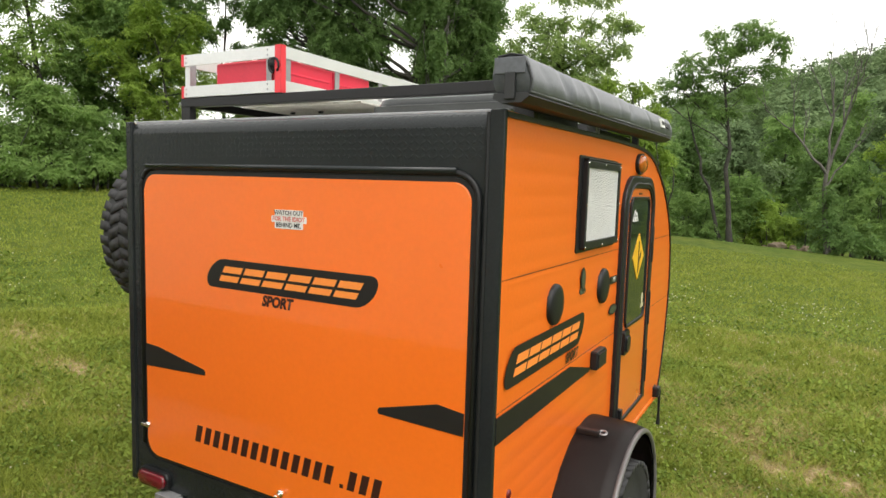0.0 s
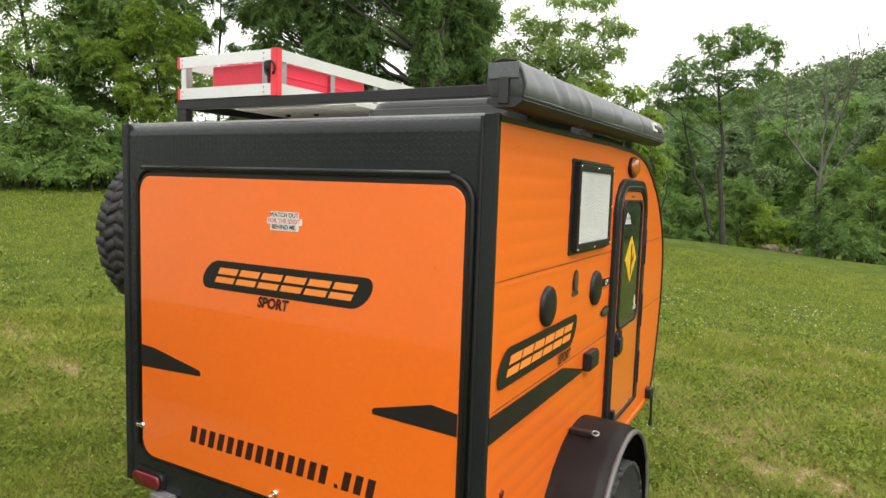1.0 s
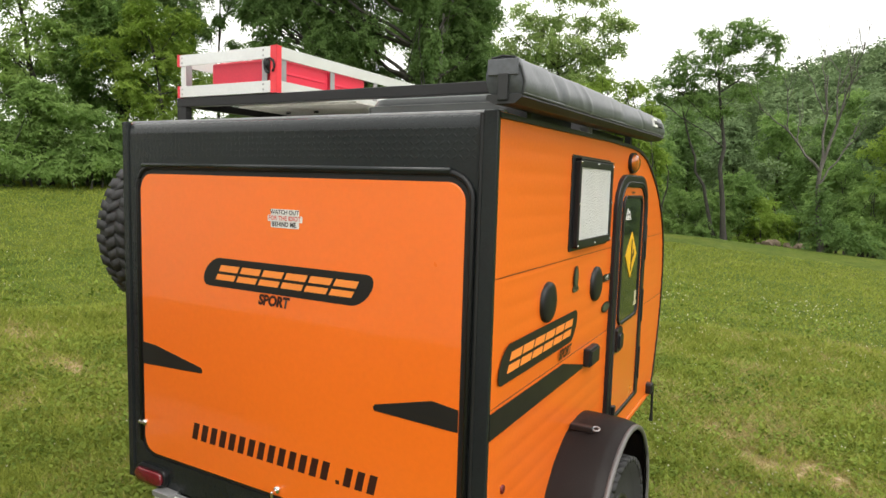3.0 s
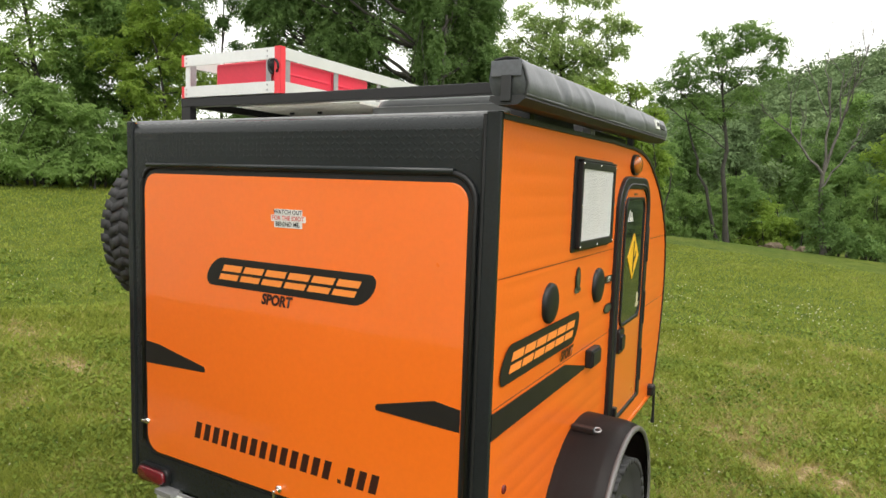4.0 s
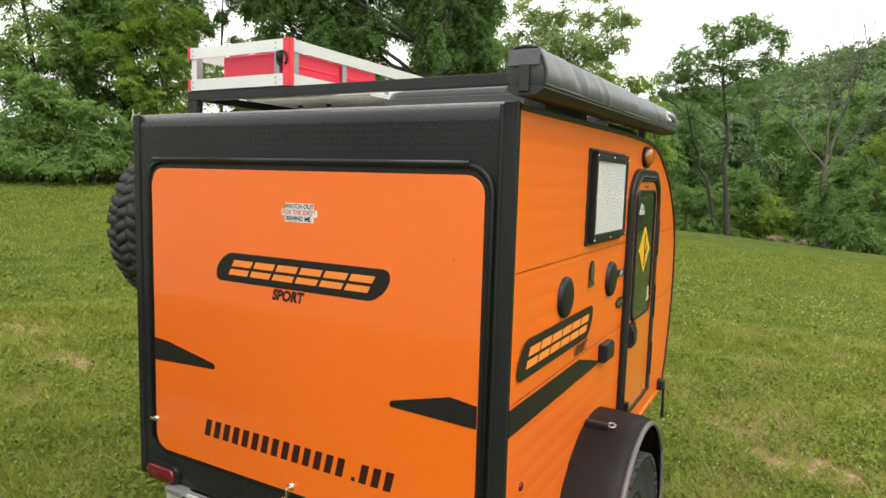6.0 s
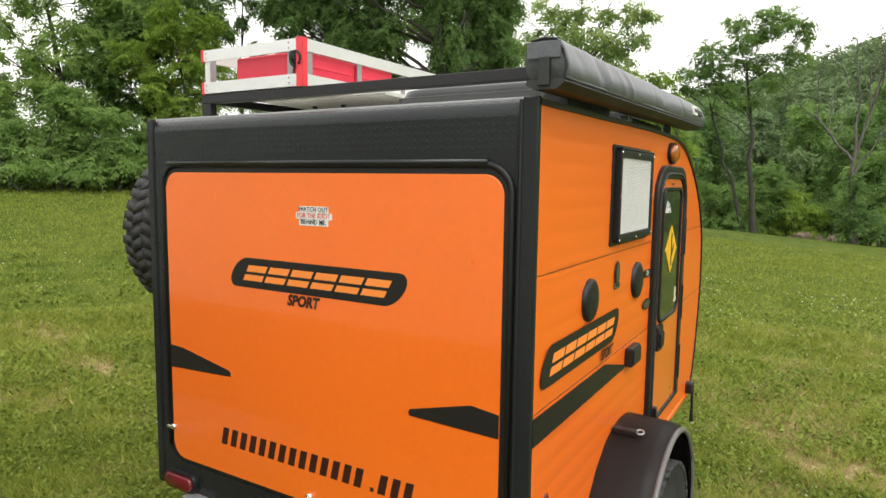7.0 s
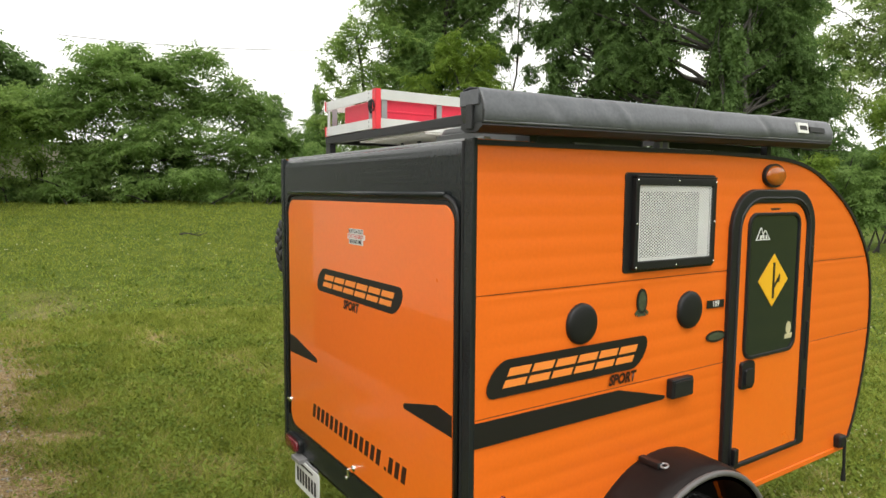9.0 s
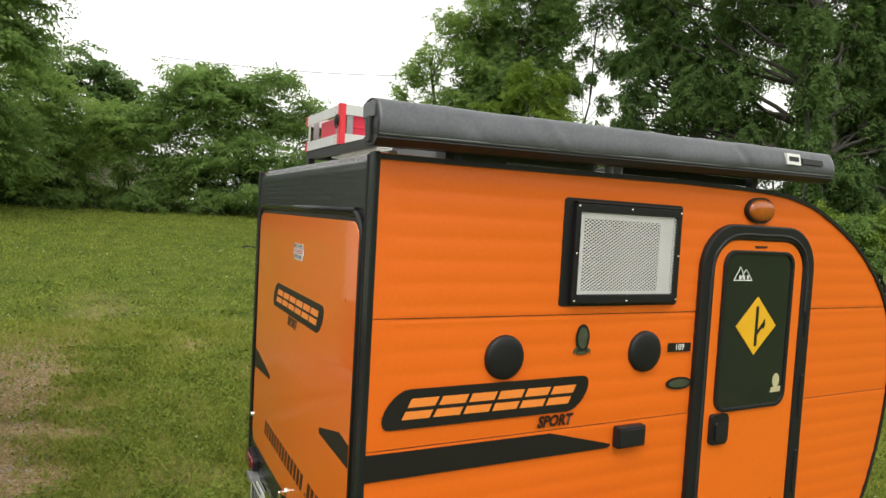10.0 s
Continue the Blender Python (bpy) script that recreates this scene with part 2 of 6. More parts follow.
def ring(outer, inner, place, d0, d1, bevel=0.0):
    """A frame between two outlines with as many corners each."""
    bm = bmesh.new()
    n = len(outer)
    rows = [[bm.verts.new(place(a, b, d)) for a, b in pts] for pts, d in ((outer, d0), (outer, d1), (inner, d1), (inner, d0))]
    for r in range(4):
        a, b = rows[r], rows[(r + 1) % 4]
        for k in range(n):
            bm.faces.new((a[k], a[(k + 1) % n], b[(k + 1) % n], b[k]))
    if bevel:
        edges = [e for e in bm.edges if all(v in rows[1] for v in e.verts) or all(v in rows[2] for v in e.verts)]
        bmesh.ops.bevel(bm, geom=edges, offset=bevel, segments=2, affect="EDGES", profile=0.5)
    return bm


def rounded(a0, a1, b0, b1, r, r_low=None, n=6):
    """The outline of a rectangle with rounded corners; r_low: the lower corners' radius."""
    r_low = r if r_low is None else r_low
    pts = []
    for ca, cb, rad, start in ((a1 - r, b1 - r, r, 0), (a0 + r, b1 - r, r, 90), (a0 + r_low, b0 + r_low, r_low, 180), (a1 - r_low, b0 + r_low, r_low, 270)):
        for k in range(n + 1):
            w = radians(start + 90 * k / n)
            pts.append((ca + rad * math.cos(w), cb + rad * math.sin(w)))
    return pts


def ellipse(a, b, ra, rb, n=28):
    return [(a + ra * math.cos(2 * math.pi * k / n), b + rb * math.sin(2 * math.pi * k / n)) for k in range(n)]


def dome(a, b, ra, rb, place, rise, n=28, rings=5):
    """A low dome on a wall, with a short upright rim."""
    bm = bmesh.new()
    rows = [[bm.verts.new(place(*p, 0.0)) for p in ellipse(a, b, ra, rb, n)]]
    for k in range(rings):
        w = radians(80 * k / (rings - 1))
        rows.append([bm.verts.new(place(*p, rise * (0.45 + 0.55 * math.sin(w)))) for p in ellipse(a, b, ra * math.cos(w) * 0.98, rb * math.cos(w) * 0.98, n)])
    for lo, hi in zip(rows, rows[1:]):
        for k in range(n):
            bm.faces.new((lo[k], lo[(k + 1) % n], hi[(k + 1) % n], hi[k]))
    bm.faces.new(rows[-1])
    return bm


def smooth_line(points, steps=6, closed=False):
    """A Catmull-Rom line through the points."""
    p = [np.array(q, float) for q in points]
    n, out = len(p), []
    for k in range(n if closed else n - 1):
        a, b, c, d = (p[(k + j) % n] if closed else p[min(max(k + j, 0), n - 1)] for j in (-1, 0, 1, 2))
        for s in range(steps):
            t = s / steps
            out.append(0.5 * (2 * b + (c - a) * t + (2 * a - 5 * b + 4 * c - d) * t * t + (3 * b - a - 3 * c + d) * t ** 3))
    return out if closed else out + [p[-1]]


def tube_rows(points, radii, sides=8):
    """Vertices and quads of a tapered tube, as arrays."""
    p = np.array(points, float)
    along = np.gradient(p, axis=0)
    along /= np.linalg.norm(along, axis=1)[:, None] + 1e-9
    ref = np.where(np.abs(along[:, 2:3]) > 0.9, np.array([[1.0, 0, 0]]), np.array([[0, 0, 1.0]]))
    u = np.cross(along, ref)
    u /= np.linalg.norm(u, axis=1)[:, None]
    w = np.cross(along, u)
    ang = np.linspace(0, 2 * np.pi, sides, endpoint=False)
    v = p[:, None] + np.array(radii)[:, None, None] * (np.cos(ang)[None, :, None] * u[:, None] + np.sin(ang)[None, :, None] * w[:, None])
    i, j = np.meshgrid(np.arange(len(p) - 1), np.arange(sides), indexing="ij")
    f = np.stack([i * sides + j, i * sides + (j + 1) % sides, (i + 1) * sides + (j + 1) % sides, (i + 1) * sides + j], -1).reshape(-1, 4)
    return v.reshape(-1, 3), f


def tube(points, radius, sides=8):
    bm = bmesh.new()
    radii = radius if hasattr(radius, "__len__") else [radius] * len(points)
    v, f = tube_rows(points, radii, sides)
    vs = [bm.verts.new(q) for q in v]
    for q in f:
        bm.faces.new([vs[k] for k in q])
    bm.faces.new(vs[:sides])
    bm.faces.new(vs[-sides:])
    return bm


def drum(cx, cy, cz, profile, n=40, bm=None):
    """A body turned about an axis along x; profile: (x offset, radius)."""
    bm = bm or bmesh.new()
    rows = [[bm.verts.new((cx + dx, cy + r * math.cos(2 * math.pi * k / n), cz + r * math.sin(2 * math.pi * k / n))) for k in range(n)] for dx, r in profile]
    for lo, hi in zip(rows, rows[1:]):
        for k in range(n):
            bm.faces.new((lo[k], lo[(k + 1) % n], hi[(k + 1) % n], hi[k]))
    bm.faces.new(rows[0])
    bm.faces.new(rows[-1])
    return bm


def words(text, size, place, a, b, d, slope=0.0, bold=0.02, narrow=1.0, lean=0.0):
    """Flat letters in the built-in font, their middle at (a, b)."""
    cu = bpy.data.curves.new("lettering", "FONT")
    cu.body, cu.size, cu.align_x, cu.align_y, cu.resolution_u = text, size, "CENTER", "CENTER", 3
    cu.offset = size * bold
    ob = bpy.data.objects.new("lettering", cu)
    scene.collection.objects.link(ob)
    me = bpy.data.meshes.new_from_object(ob.evaluated_get(bpy.context.evaluated_depsgraph_get()))
    bm = bmesh.new()
    bm.from_mesh(me)
    bpy.data.objects.remove(ob)
    bpy.data.curves.remove(cu)
    bpy.data.meshes.remove(me)
    for v in bm.verts:
        v.co = place(a + narrow * v.co.x + lean * v.co.y, b + v.co.y + slope * v.co.x, d)
    return bm


def on_hatch(x, z, d=0.0):
    """As rear(), for the hatch skin, which stands about 13 mm proud."""
    return rear(x - 0.0087 * (x + 0.044), z + 0.0087 * (1.775 - z), d)


# ---- the ground ----
def smoothstep(a, b, x):
    t = np.clip((np.asarray(x, float) - a) / (b - a), 0, 1)
    return t * t * (3 - 2 * t)


def ground_z(x, y):
    """The lie of the land: a lawn that rises to the hedge, and a wooded hill beyond the valley."""
    x, y = np.asarray(x, float), np.asarray(y, float)
    r, yaw = np.hypot(x, y - 0.1), np.degrees(np.arctan2(-x, y - 0.1))
    rise = 1.48 * smoothstep(24, 50, yaw) * (1 - smoothstep(110, 150, yaw)) - (0.10 + 0.036 * np.clip(10 - yaw, 0, 30)) * (1 - smoothstep(10, 26, yaw)) * smoothstep(-150, -60, yaw)
    z = rise * smoothstep(5, 27, r)
    low = (1 - smoothstep(14, 30, yaw)) * smoothstep(-120, -60, yaw)
    z = z - 3.5 * low * smoothstep(29, 52, r)
    z = z + (260 * np.tan(np.radians(np.clip(8.1 - 0.26 * yaw, 3, 12))) + 3.5) * low * smoothstep(80, 260, r)
    z = z + 0.02 * np.sin(x * 0.9 + 1.3) * np.sin(y * 0.8) * smoothstep(2.5, 6, r)
    return z


def patch_noise(x, y, size, seed):
    """Smooth random patches, 0 to 1."""
    rng = np.random.default_rng(seed)
    out = np.zeros_like(np.asarray(x, float))
    for k in range(9):
        a, ph, f = rng.uniform(0, 2 * np.pi), rng.uniform(0, 2 * np.pi), rng.uniform(0.6, 1.7) / size
        out = out + np.sin(2 * np.pi * f * (np.cos(a) * x + np.sin(a) * y) + ph)
    return 0.5 + out / 9 * 1.15


def bare(x, y):
    """How worn the lawn is: the path by the white building, and thin patches."""
    x, y = np.asarray(x, float), np.asarray(y, float)
    path = (1 - smoothstep(0.40, 1.05, y + 0.55 * (patch_noise(x, y, 0.8, 3) - 0.5) + 0.3 * (patch_noise(x, y, 0.25, 4) - 0.5))) * smoothstep(-12, -9, x) * smoothstep(-9.6, -6.5, x - 0.0) * (1 - smoothstep(-2.6, -1.6, x))
    thin = smoothstep(0.58, 0.82, 0.6 * patch_noise(x, y, 1.9, 5) + 0.4 * patch_noise(x, y, 0.7, 8)) * 0.75 * (1 - smoothstep(6.0, 9.5, np.hypot(x, y)))
    ragged = 0.95 + 1.3 * (patch_noise(x, y, 0.3, 12) - 0.45)
    spots = sum(h * np.exp(-(((x - cx) / rx) ** 2 + ((y - cy) / ry) ** 2)) for cx, cy, rx, ry, h in ((0.10, 4.74, 0.42, 0.22, 1.0), (-0.5, 5.2, 0.5, 0.3, 0.6), (0.4, 9.0, 0.5, 0.3, 0.5), (-7.3, 1.9, 0.45, 0.3, 0.8), (-4.9, 1.7, 0.35, 0.15, 0.5), (-7.2, 3.7, 0.6, 0.3, 0.7), (-5.7, 3.45, 0.5, 0.2, 0.8), (-9.5, 0.9, 1.3, 0.5, 0.3))) * ragged
    return np.clip(np.maximum(np.maximum(path, 0.6 * thin), spots), 0, 1)


def lawn_material():
    m = bpy.data.materials.new("lawn_soil")
    m.use_nodes = True
    n, l = m.node_tree.nodes, m.node_tree.links
    p = n["Principled BSDF"]
    p.inputs["Roughness"].default_value = 0.95
    p.inputs["Specular IOR Level"].default_value = 0.15
    co = n.new("ShaderNodeTexCoord")

    def tex(scale, detail=6.0):
        t = n.new("ShaderNodeTexNoise")
        t.inputs["Scale"].default_value, t.inputs["Detail"].default_value = scale, detail
        l.new(co.outputs["Object"], t.inputs["Vector"])
        return t.outputs["Fac"]

    def ramp(fac, stops):
        r = n.new("ShaderNodeValToRGB")
        r.color_ramp.elements[0].position, r.color_ramp.elements[1].position = stops[0][0], stops[-1][0]
        r.color_ramp.elements[0].color, r.color_ramp.elements[1].color = (*stops[0][1], 1), (*stops[-1][1], 1)
        for pos, c in stops[1:-1]:
            r.color_ramp.elements.new(pos).color = (*c, 1)
        l.new(fac, r.inputs["Fac"])
        return r.outputs["Color"]

    def blend(fac, a, b, mode="MIX"):
        x = n.new("ShaderNodeMix")
        x.data_type, x.blend_type = "RGBA", mode
        if hasattr(fac, "is_linked"):
            l.new(fac, x.inputs["Factor"])
        else:
            x.inputs["Factor"].default_value = fac
        l.new(a, x.inputs["A"])
        l.new(b, x.inputs["B"])
        return x.outputs["Result"]

    # green kept dark: thatch, plus the shade between tufts put into the colour
    green = ramp(tex(2.6), [(0.30, (0.054, 0.078, 0.012)), (0.5, (0.086, 0.116, 0.018)), (0.72, (0.122, 0.140, 0.032))])
    blades = ramp(tex(55, 8.0), [(0.32, (0.50, 0.54, 0.42)), (0.5, (0.95, 1.0, 0.85)), (0.7, (1.38, 1.36, 1.2))])
    wide = ramp(tex(0.35, 3.0), [(0.35, (0.80, 0.90, 0.8)), (0.65, (1.15, 1.08, 1.05))])
    grass = blend(1.0, blend(1.0, green, blades, "MULTIPLY"), wide, "MULTIPLY")
    soil = ramp(tex(34, 8.0), [(0.3, (0.165, 0.105, 0.055)), (0.5, (0.36, 0.25, 0.14)), (0.72, (0.56, 0.44, 0.29))])
    at = n.new("ShaderNodeAttribute")
    at.attribute_name = "bare"
    l.new(blend(at.outputs["Fac"], grass, soil), p.inputs["Base Color"])
    b = n.new("ShaderNodeBump")
    b.inputs["Strength"].default_value, b.inputs["Distance"].default_value = 0.7, 0.03
    l.new(tex(60, 8.0), b.inputs["Height"])
    l.new(b.outputs["Normal"], p.inputs["Normal"])
    return m


SECT = 300
radii = np.concatenate([np.arange(0.15, 13, 0.13), 13 * 1.07 ** np.arange(0, 74)])
ang = np.linspace(0, 2 * np.pi, SECT, endpoint=False)
gx = np.concatenate([[0], (radii[:, None] * np.cos(ang)).ravel()]) - 1.5
gy = np.concatenate([[0], (radii[:, None] * np.sin(ang)).ravel()]) + 2.5
gv = np.stack([gx, gy, ground_z(gx, gy)], -1)
ii, jj = np.meshgrid(np.arange(len(radii) - 1), np.arange(SECT), indexing="ij")
gf = np.stack([1 + ii * SECT + jj, 1 + ii * SECT + (jj + 1) % SECT, 1 + (ii + 1) * SECT + (jj + 1) % SECT, 1 + (ii + 1) * SECT + jj], -1).reshape(-1, 4)[:, ::-1]
ground = raw("ground", gv, gf, lawn_material(), smooth=True)
worn = ground.data.attributes.new("bare", "FLOAT", "POINT")
worn.data.foreach_set("value", bare(gx, gy).astype(np.float32))
tagged(ground, "mown grass lawn with clover, thin brown patches and a dirt path", "ground", kind="structure")


# ---- the camper trailer ----
camper = thing("camper_trailer", (X0 - 0.762, Y0 + 1.2, 0.0), "small orange and black teardrop camper trailer parked on grass", "camper trailer")

OUTLINE = [(0, 0.61), (2.26, 0.61), (2.30, 0.645), (2.36, 0.776), (2.42, 0.99), (2.447, 1.22), (2.415, 1.449), (2.325, 1.61), (2.16, 1.765), (1.95, 1.882), (1.76, 1.948), (1.52, 1.975), (1.1, 1.978), (0, 1.962)]
nose = [tuple(p) for p in smooth_line(OUTLINE[1:13], 5)]
profile = [OUTLINE[0]] + nose + [(0.060, 1.962), (0.004, 1.915)]
bm = slab(profile, side, -1.519, -0.005)
part("body_shell", bm, ROOF_SKIN, camper, "dark roof and front skin")


# white sheet on the unseen roof top, added to brighten the deck plate's underside
bm = bmesh.new()
for v0, v1, z0, z1 in ((0.12, 1.10, 1.9655, 1.9805), (1.10, 1.52, 1.9805, 1.977)):
    q = [bm.verts.new(p) for p in (side(v0, z0, -0.03), side(v1, z1, -0.03), side(v1, z1, -1.494), side(v0, z0, -1.494))]
    w = [bm.verts.new(p.co + Vector((0, 0, 0.004))) for p in q]
    bm.faces.new(w)
    bm.faces.new(q)
    for k in range(4):
        bm.faces.new((q[k], q[(k + 1) % 4], w[(k + 1) % 4], w[k]))
part("roof_bounce_sheet", bm, ROOF_WHITE, camper, "unseen white roof sheet, added to bounce light up under the rack")


def front_edge(z):
    pts = [p for p in nose if p[0] > 1.0]
    zs, vs = [p[1] for p in pts], [p[0] for p in pts]
    order = np.argsort(zs)
    return float(np.interp(z, np.array(zs)[order], np.array(vs)[order]))


def ribbed_side(d_base, sign):
    """Siding with shallow horizontal ribs, cut to the camper's outline."""
    bm = bmesh.new()
    rows, z, step = [], 0.612, 0.0635 / 8
    while z < 1.972:
        phase = ((z - 0.612) / 0.0635) % 1.0
        lift = 0.0010 * math.sin(math.pi * min(1, phase * 1.15)) ** 0.8 if phase < 0.87 else 0.0
        for seam in (1.527, 1.165):
            if abs(z - seam) < 0.004:
                lift = -0.0012
        end = front_edge(z) if z > 0.64 else 2.27
        lo = 0.002
        rows.append([bm.verts.new(side(lo + (end - lo) * (0, 0.012, 0.03)[k] if k < 3 else lo + (end - lo) * (k - 2) / 14, z, d_base + sign * (lift if k > 1 else 0.0008))) for k in range(17)])
        z += step
    for a, b in zip(rows, rows[1:]):
        for k in range(16):
            bm.faces.new((a[k], a[k + 1], b[k + 1], b[k]))
    return bm


part("side_panel", ribbed_side(0.0, 1), ORANGE_SIDE, camper, "orange ribbed aluminium siding", smooth=True)
part("side_panel", ribbed_side(-1.524, -1), ORANGE_SIDE, camper, "orange ribbed aluminium siding", smooth=True)
for z_seam in (1.527, 1.165):
    part("seam", slab([(0.004, z_seam - 0.0008), (1.236, z_seam - 0.0008), (1.236, z_seam + 0.0008), (0.004, z_seam + 0.0008)], side, -0.004, 0.0012), DECAL_DARK_RED, camper)
    end = front_edge(z_seam) - 0.012
    part("seam", slab([(1.862, z_seam - 0.0008), (end, z_seam - 0.0008), (end, z_seam + 0.0008), (1.862, z_seam + 0.0008)], side, -0.004, 0.0012), DECAL_DARK_RED, camper)

# edge moulding round the roof and nose, on both sides
edge_line = [(0.0, 1.966)] + [(0.5, 1.972), (1.1, 1.980)] + [p for p in nose[::-1] if p[1] > 0.63 and p[0] > 1.3]
inner_line = []
for k, p in enumerate(edge_line):
    a, b = np.array(edge_line[max(0, k - 1)]), np.array(edge_line[min(len(edge_line) - 1, k + 1)])
    t = (b - a) / np.linalg.norm(b - a)
    inner_line.append(tuple(np.array(p) + 0.014 * np.array((t[1], -t[0]))))
for d0, d1 in ((-0.02, 0.007), (-1.531, -1.504)):
    bm = bmesh.new()
    quad = [[bm.verts.new(side(*q, d)) for q, d in ((p, d0), (p, d1), (i, d1), (i, d0))] for p, i in zip(edge_line, inner_line)]
    for a, b in zip(quad, quad[1:]):
        for k in range(4):
            bm.faces.new((a[k], a[(k + 1) % 4], b[(k + 1) % 4], b[k]))
    bm.faces.new(quad[0])
    bm.faces.new(quad[-1])
    part("edge_moulding", bm, BLACK_TRIM, camper, "black roof edge moulding")
part("bottom_rail", boxes((X0 - 0.01, X0 + 0.006, Y0 + 0.02, Y0 + 2.25, 0.588, 0.612), bevel=0.003), ORANGE_SIDE, camper, "orange lower edge rail")

# rear frame: plate with the hatch opening
hole = rounded(-2.197, -0.825, 0.712, 1.793, 0.07)
ROLL, ROLL_Z = 0.042, 1.929          # the plate's rolled top: radius and where it begins
outer = rounded(XL, X0, 0.605, ROLL_Z + 0.001, 0.004)
part("rear_frame", ring(outer, hole, rear, -0.02, 0.004, bevel=0.002), BLACK_PLATE, camper, "black diamond plate rear surround")
for x0, x1 in ((X0 - 0.040, X0 + 0.004), (XL - 0.004, XL + 0.028)):
    part("corner_post", boxes((x0, x1, Y0 - 0.010, Y0 + 0.008, 0.605, 1.972), bevel=0.004), BLACK_PLATE, camper, "black corner angle")
part("corner_bead", tube([(X0 - 0.043, Y0 - 0.008, 0.61), (X0 - 0.043, Y0 - 0.008, 1.965)], 0.006, 6), BLACK_TRIM, camper)
part("top_edge", boxes((XL, X0, Y0 + 0.030, Y0 + 0.055, 1.966, 1.977), bevel=0.003), GREY_METAL, camper, "worn metal top edge")

bm = bmesh.new()
rows = [[bm.verts.new(rear(x, ROLL_Z + ROLL * math.sin(radians(a)), 0.004 - ROLL + ROLL * math.cos(radians(a)))) for x in (XL + 0.03, X0 - 0.042)] for a in range(0, 91, 10)]
for a, b in zip(rows, rows[1:]):
    bm.faces.new((a[0], a[1], b[1], b[0]))
part("top_roll", bm, BLACK_PLATE, camper, "rolled top of the black plate", smooth=True)

# raised tread pattern of the plate
verts, faces = [], []


def tread(x, z, turn):
    a = radians(45 if turn else -45)
    u, w = np.array((math.cos(a), math.sin(a))), np.array((-math.sin(a), math.cos(a)))
    base = len(verts)
    for s, t, d in ((-0.0115, 0, 0.0041), (0, -0.0034, 0.0041), (0.0115, 0, 0.0041), (0, 0.0034, 0.0041), (-0.006, 0, 0.0050), (0.006, 0, 0.0050)):
        q = np.array((x, z)) + u * s + w * t
        roll = max(0.0, q[1] - ROLL_Z) / ROLL
        verts.append(tuple(rear(q[0], min(q[1], ROLL_Z) + (ROLL - 0.004 + d) * math.sin(roll), 0.004 - ROLL + (ROLL - 0.004 + d) * math.cos(roll))))
    for f in ((0, 1, 4), (1, 5, 4), (1, 2, 5), (2, 3, 5), (3, 4, 5), (3, 0, 4)):
        faces.append([base + k for k in f])


for i in range(76):
    for j in range(72):
        x, z = XL + 0.035 + i * 0.0195, 0.64 + j * 0.0192
        if x > X0 - 0.052 or z > 1.965:
            continue
        if z > 1.832 or x < -2.213 or x > -0.805 or z < 0.695:
            tread(x, z, (i + j) % 2)
raw("tread_pattern", verts, faces, BLACK_PLATE, camper, kind="stuff")

# hatch
hatch = part("hatch", slab(rounded(-2.187, -0.835, 0.722, 1.783, 0.055, n=8), on_hatch, -0.012, 0.012, bevel=0.004), ORANGE, camper, "glossy orange rear hatch")
part("hatch_seal", ring(rounded(-2.199, -0.823, 0.710, 1.795, 0.065), rounded(-2.187, -0.835, 0.722, 1.783, 0.055), on_hatch, -0.014, 0.0095), BLACK_TRIM, camper, "black rubber seal")
bead = [(-2.206, 0.76)] + [p for p in rounded(-2.206, -0.814, 0.5, 1.808, 0.075, n=8)[:18]][::-1] + [(-0.814, 0.76)]
part("hatch_moulding", tube([on_hatch(a, b, 0.010) for a, b in bead], 0.008, 8), BLACK_TRIM, camper, "black bead moulding round the hatch", smooth=True)
part("drip_rail", tube([rear(-2.15, 1.814, 0.014), rear(-1.5, 1.814, 0.014), rear(-0.875, 1.814, 0.014)], 0.009, 8), BLACK_PLATE, camper, "black drip rail over the hatch", smooth=True)


def t_latch(a, b):
    bm = dome(a, b, 0.013, 0.013, lambda p, q, d=0.0: rear(p, q, d + 0.011), 0.012, 14)
    box(bm, a - 0.005, a + 0.005, Y0 - 0.042, Y0 - 0.018, b - 0.032, b + 0.004, 0.003)
    box(bm, a - 0.016, a + 0.004, Y0 - 0.046, Y0 - 0.036, b - 0.040, b - 0.028, 0.003)
    return bm


part("latch", t_latch(-1.494, 0.752), CHROME, hatch, "chrome compression latch", smooth=True)
part("latch", t_latch(-0.862, 0.775), CHROME, hatch, "chrome compression latch", smooth=True)
bm = dome(-2.166, 0.842, 0.012, 0.012, lambda p, q, d=0.0: rear(p, q, d + 0.011), 0.012, 14)
box(bm, -2.196, -2.166, Y0 - 0.022, Y0 - 0.014, 0.835, 0.847, 0.002)
part("latch", bm, CHROME, hatch, "small chrome latch", smooth=True)


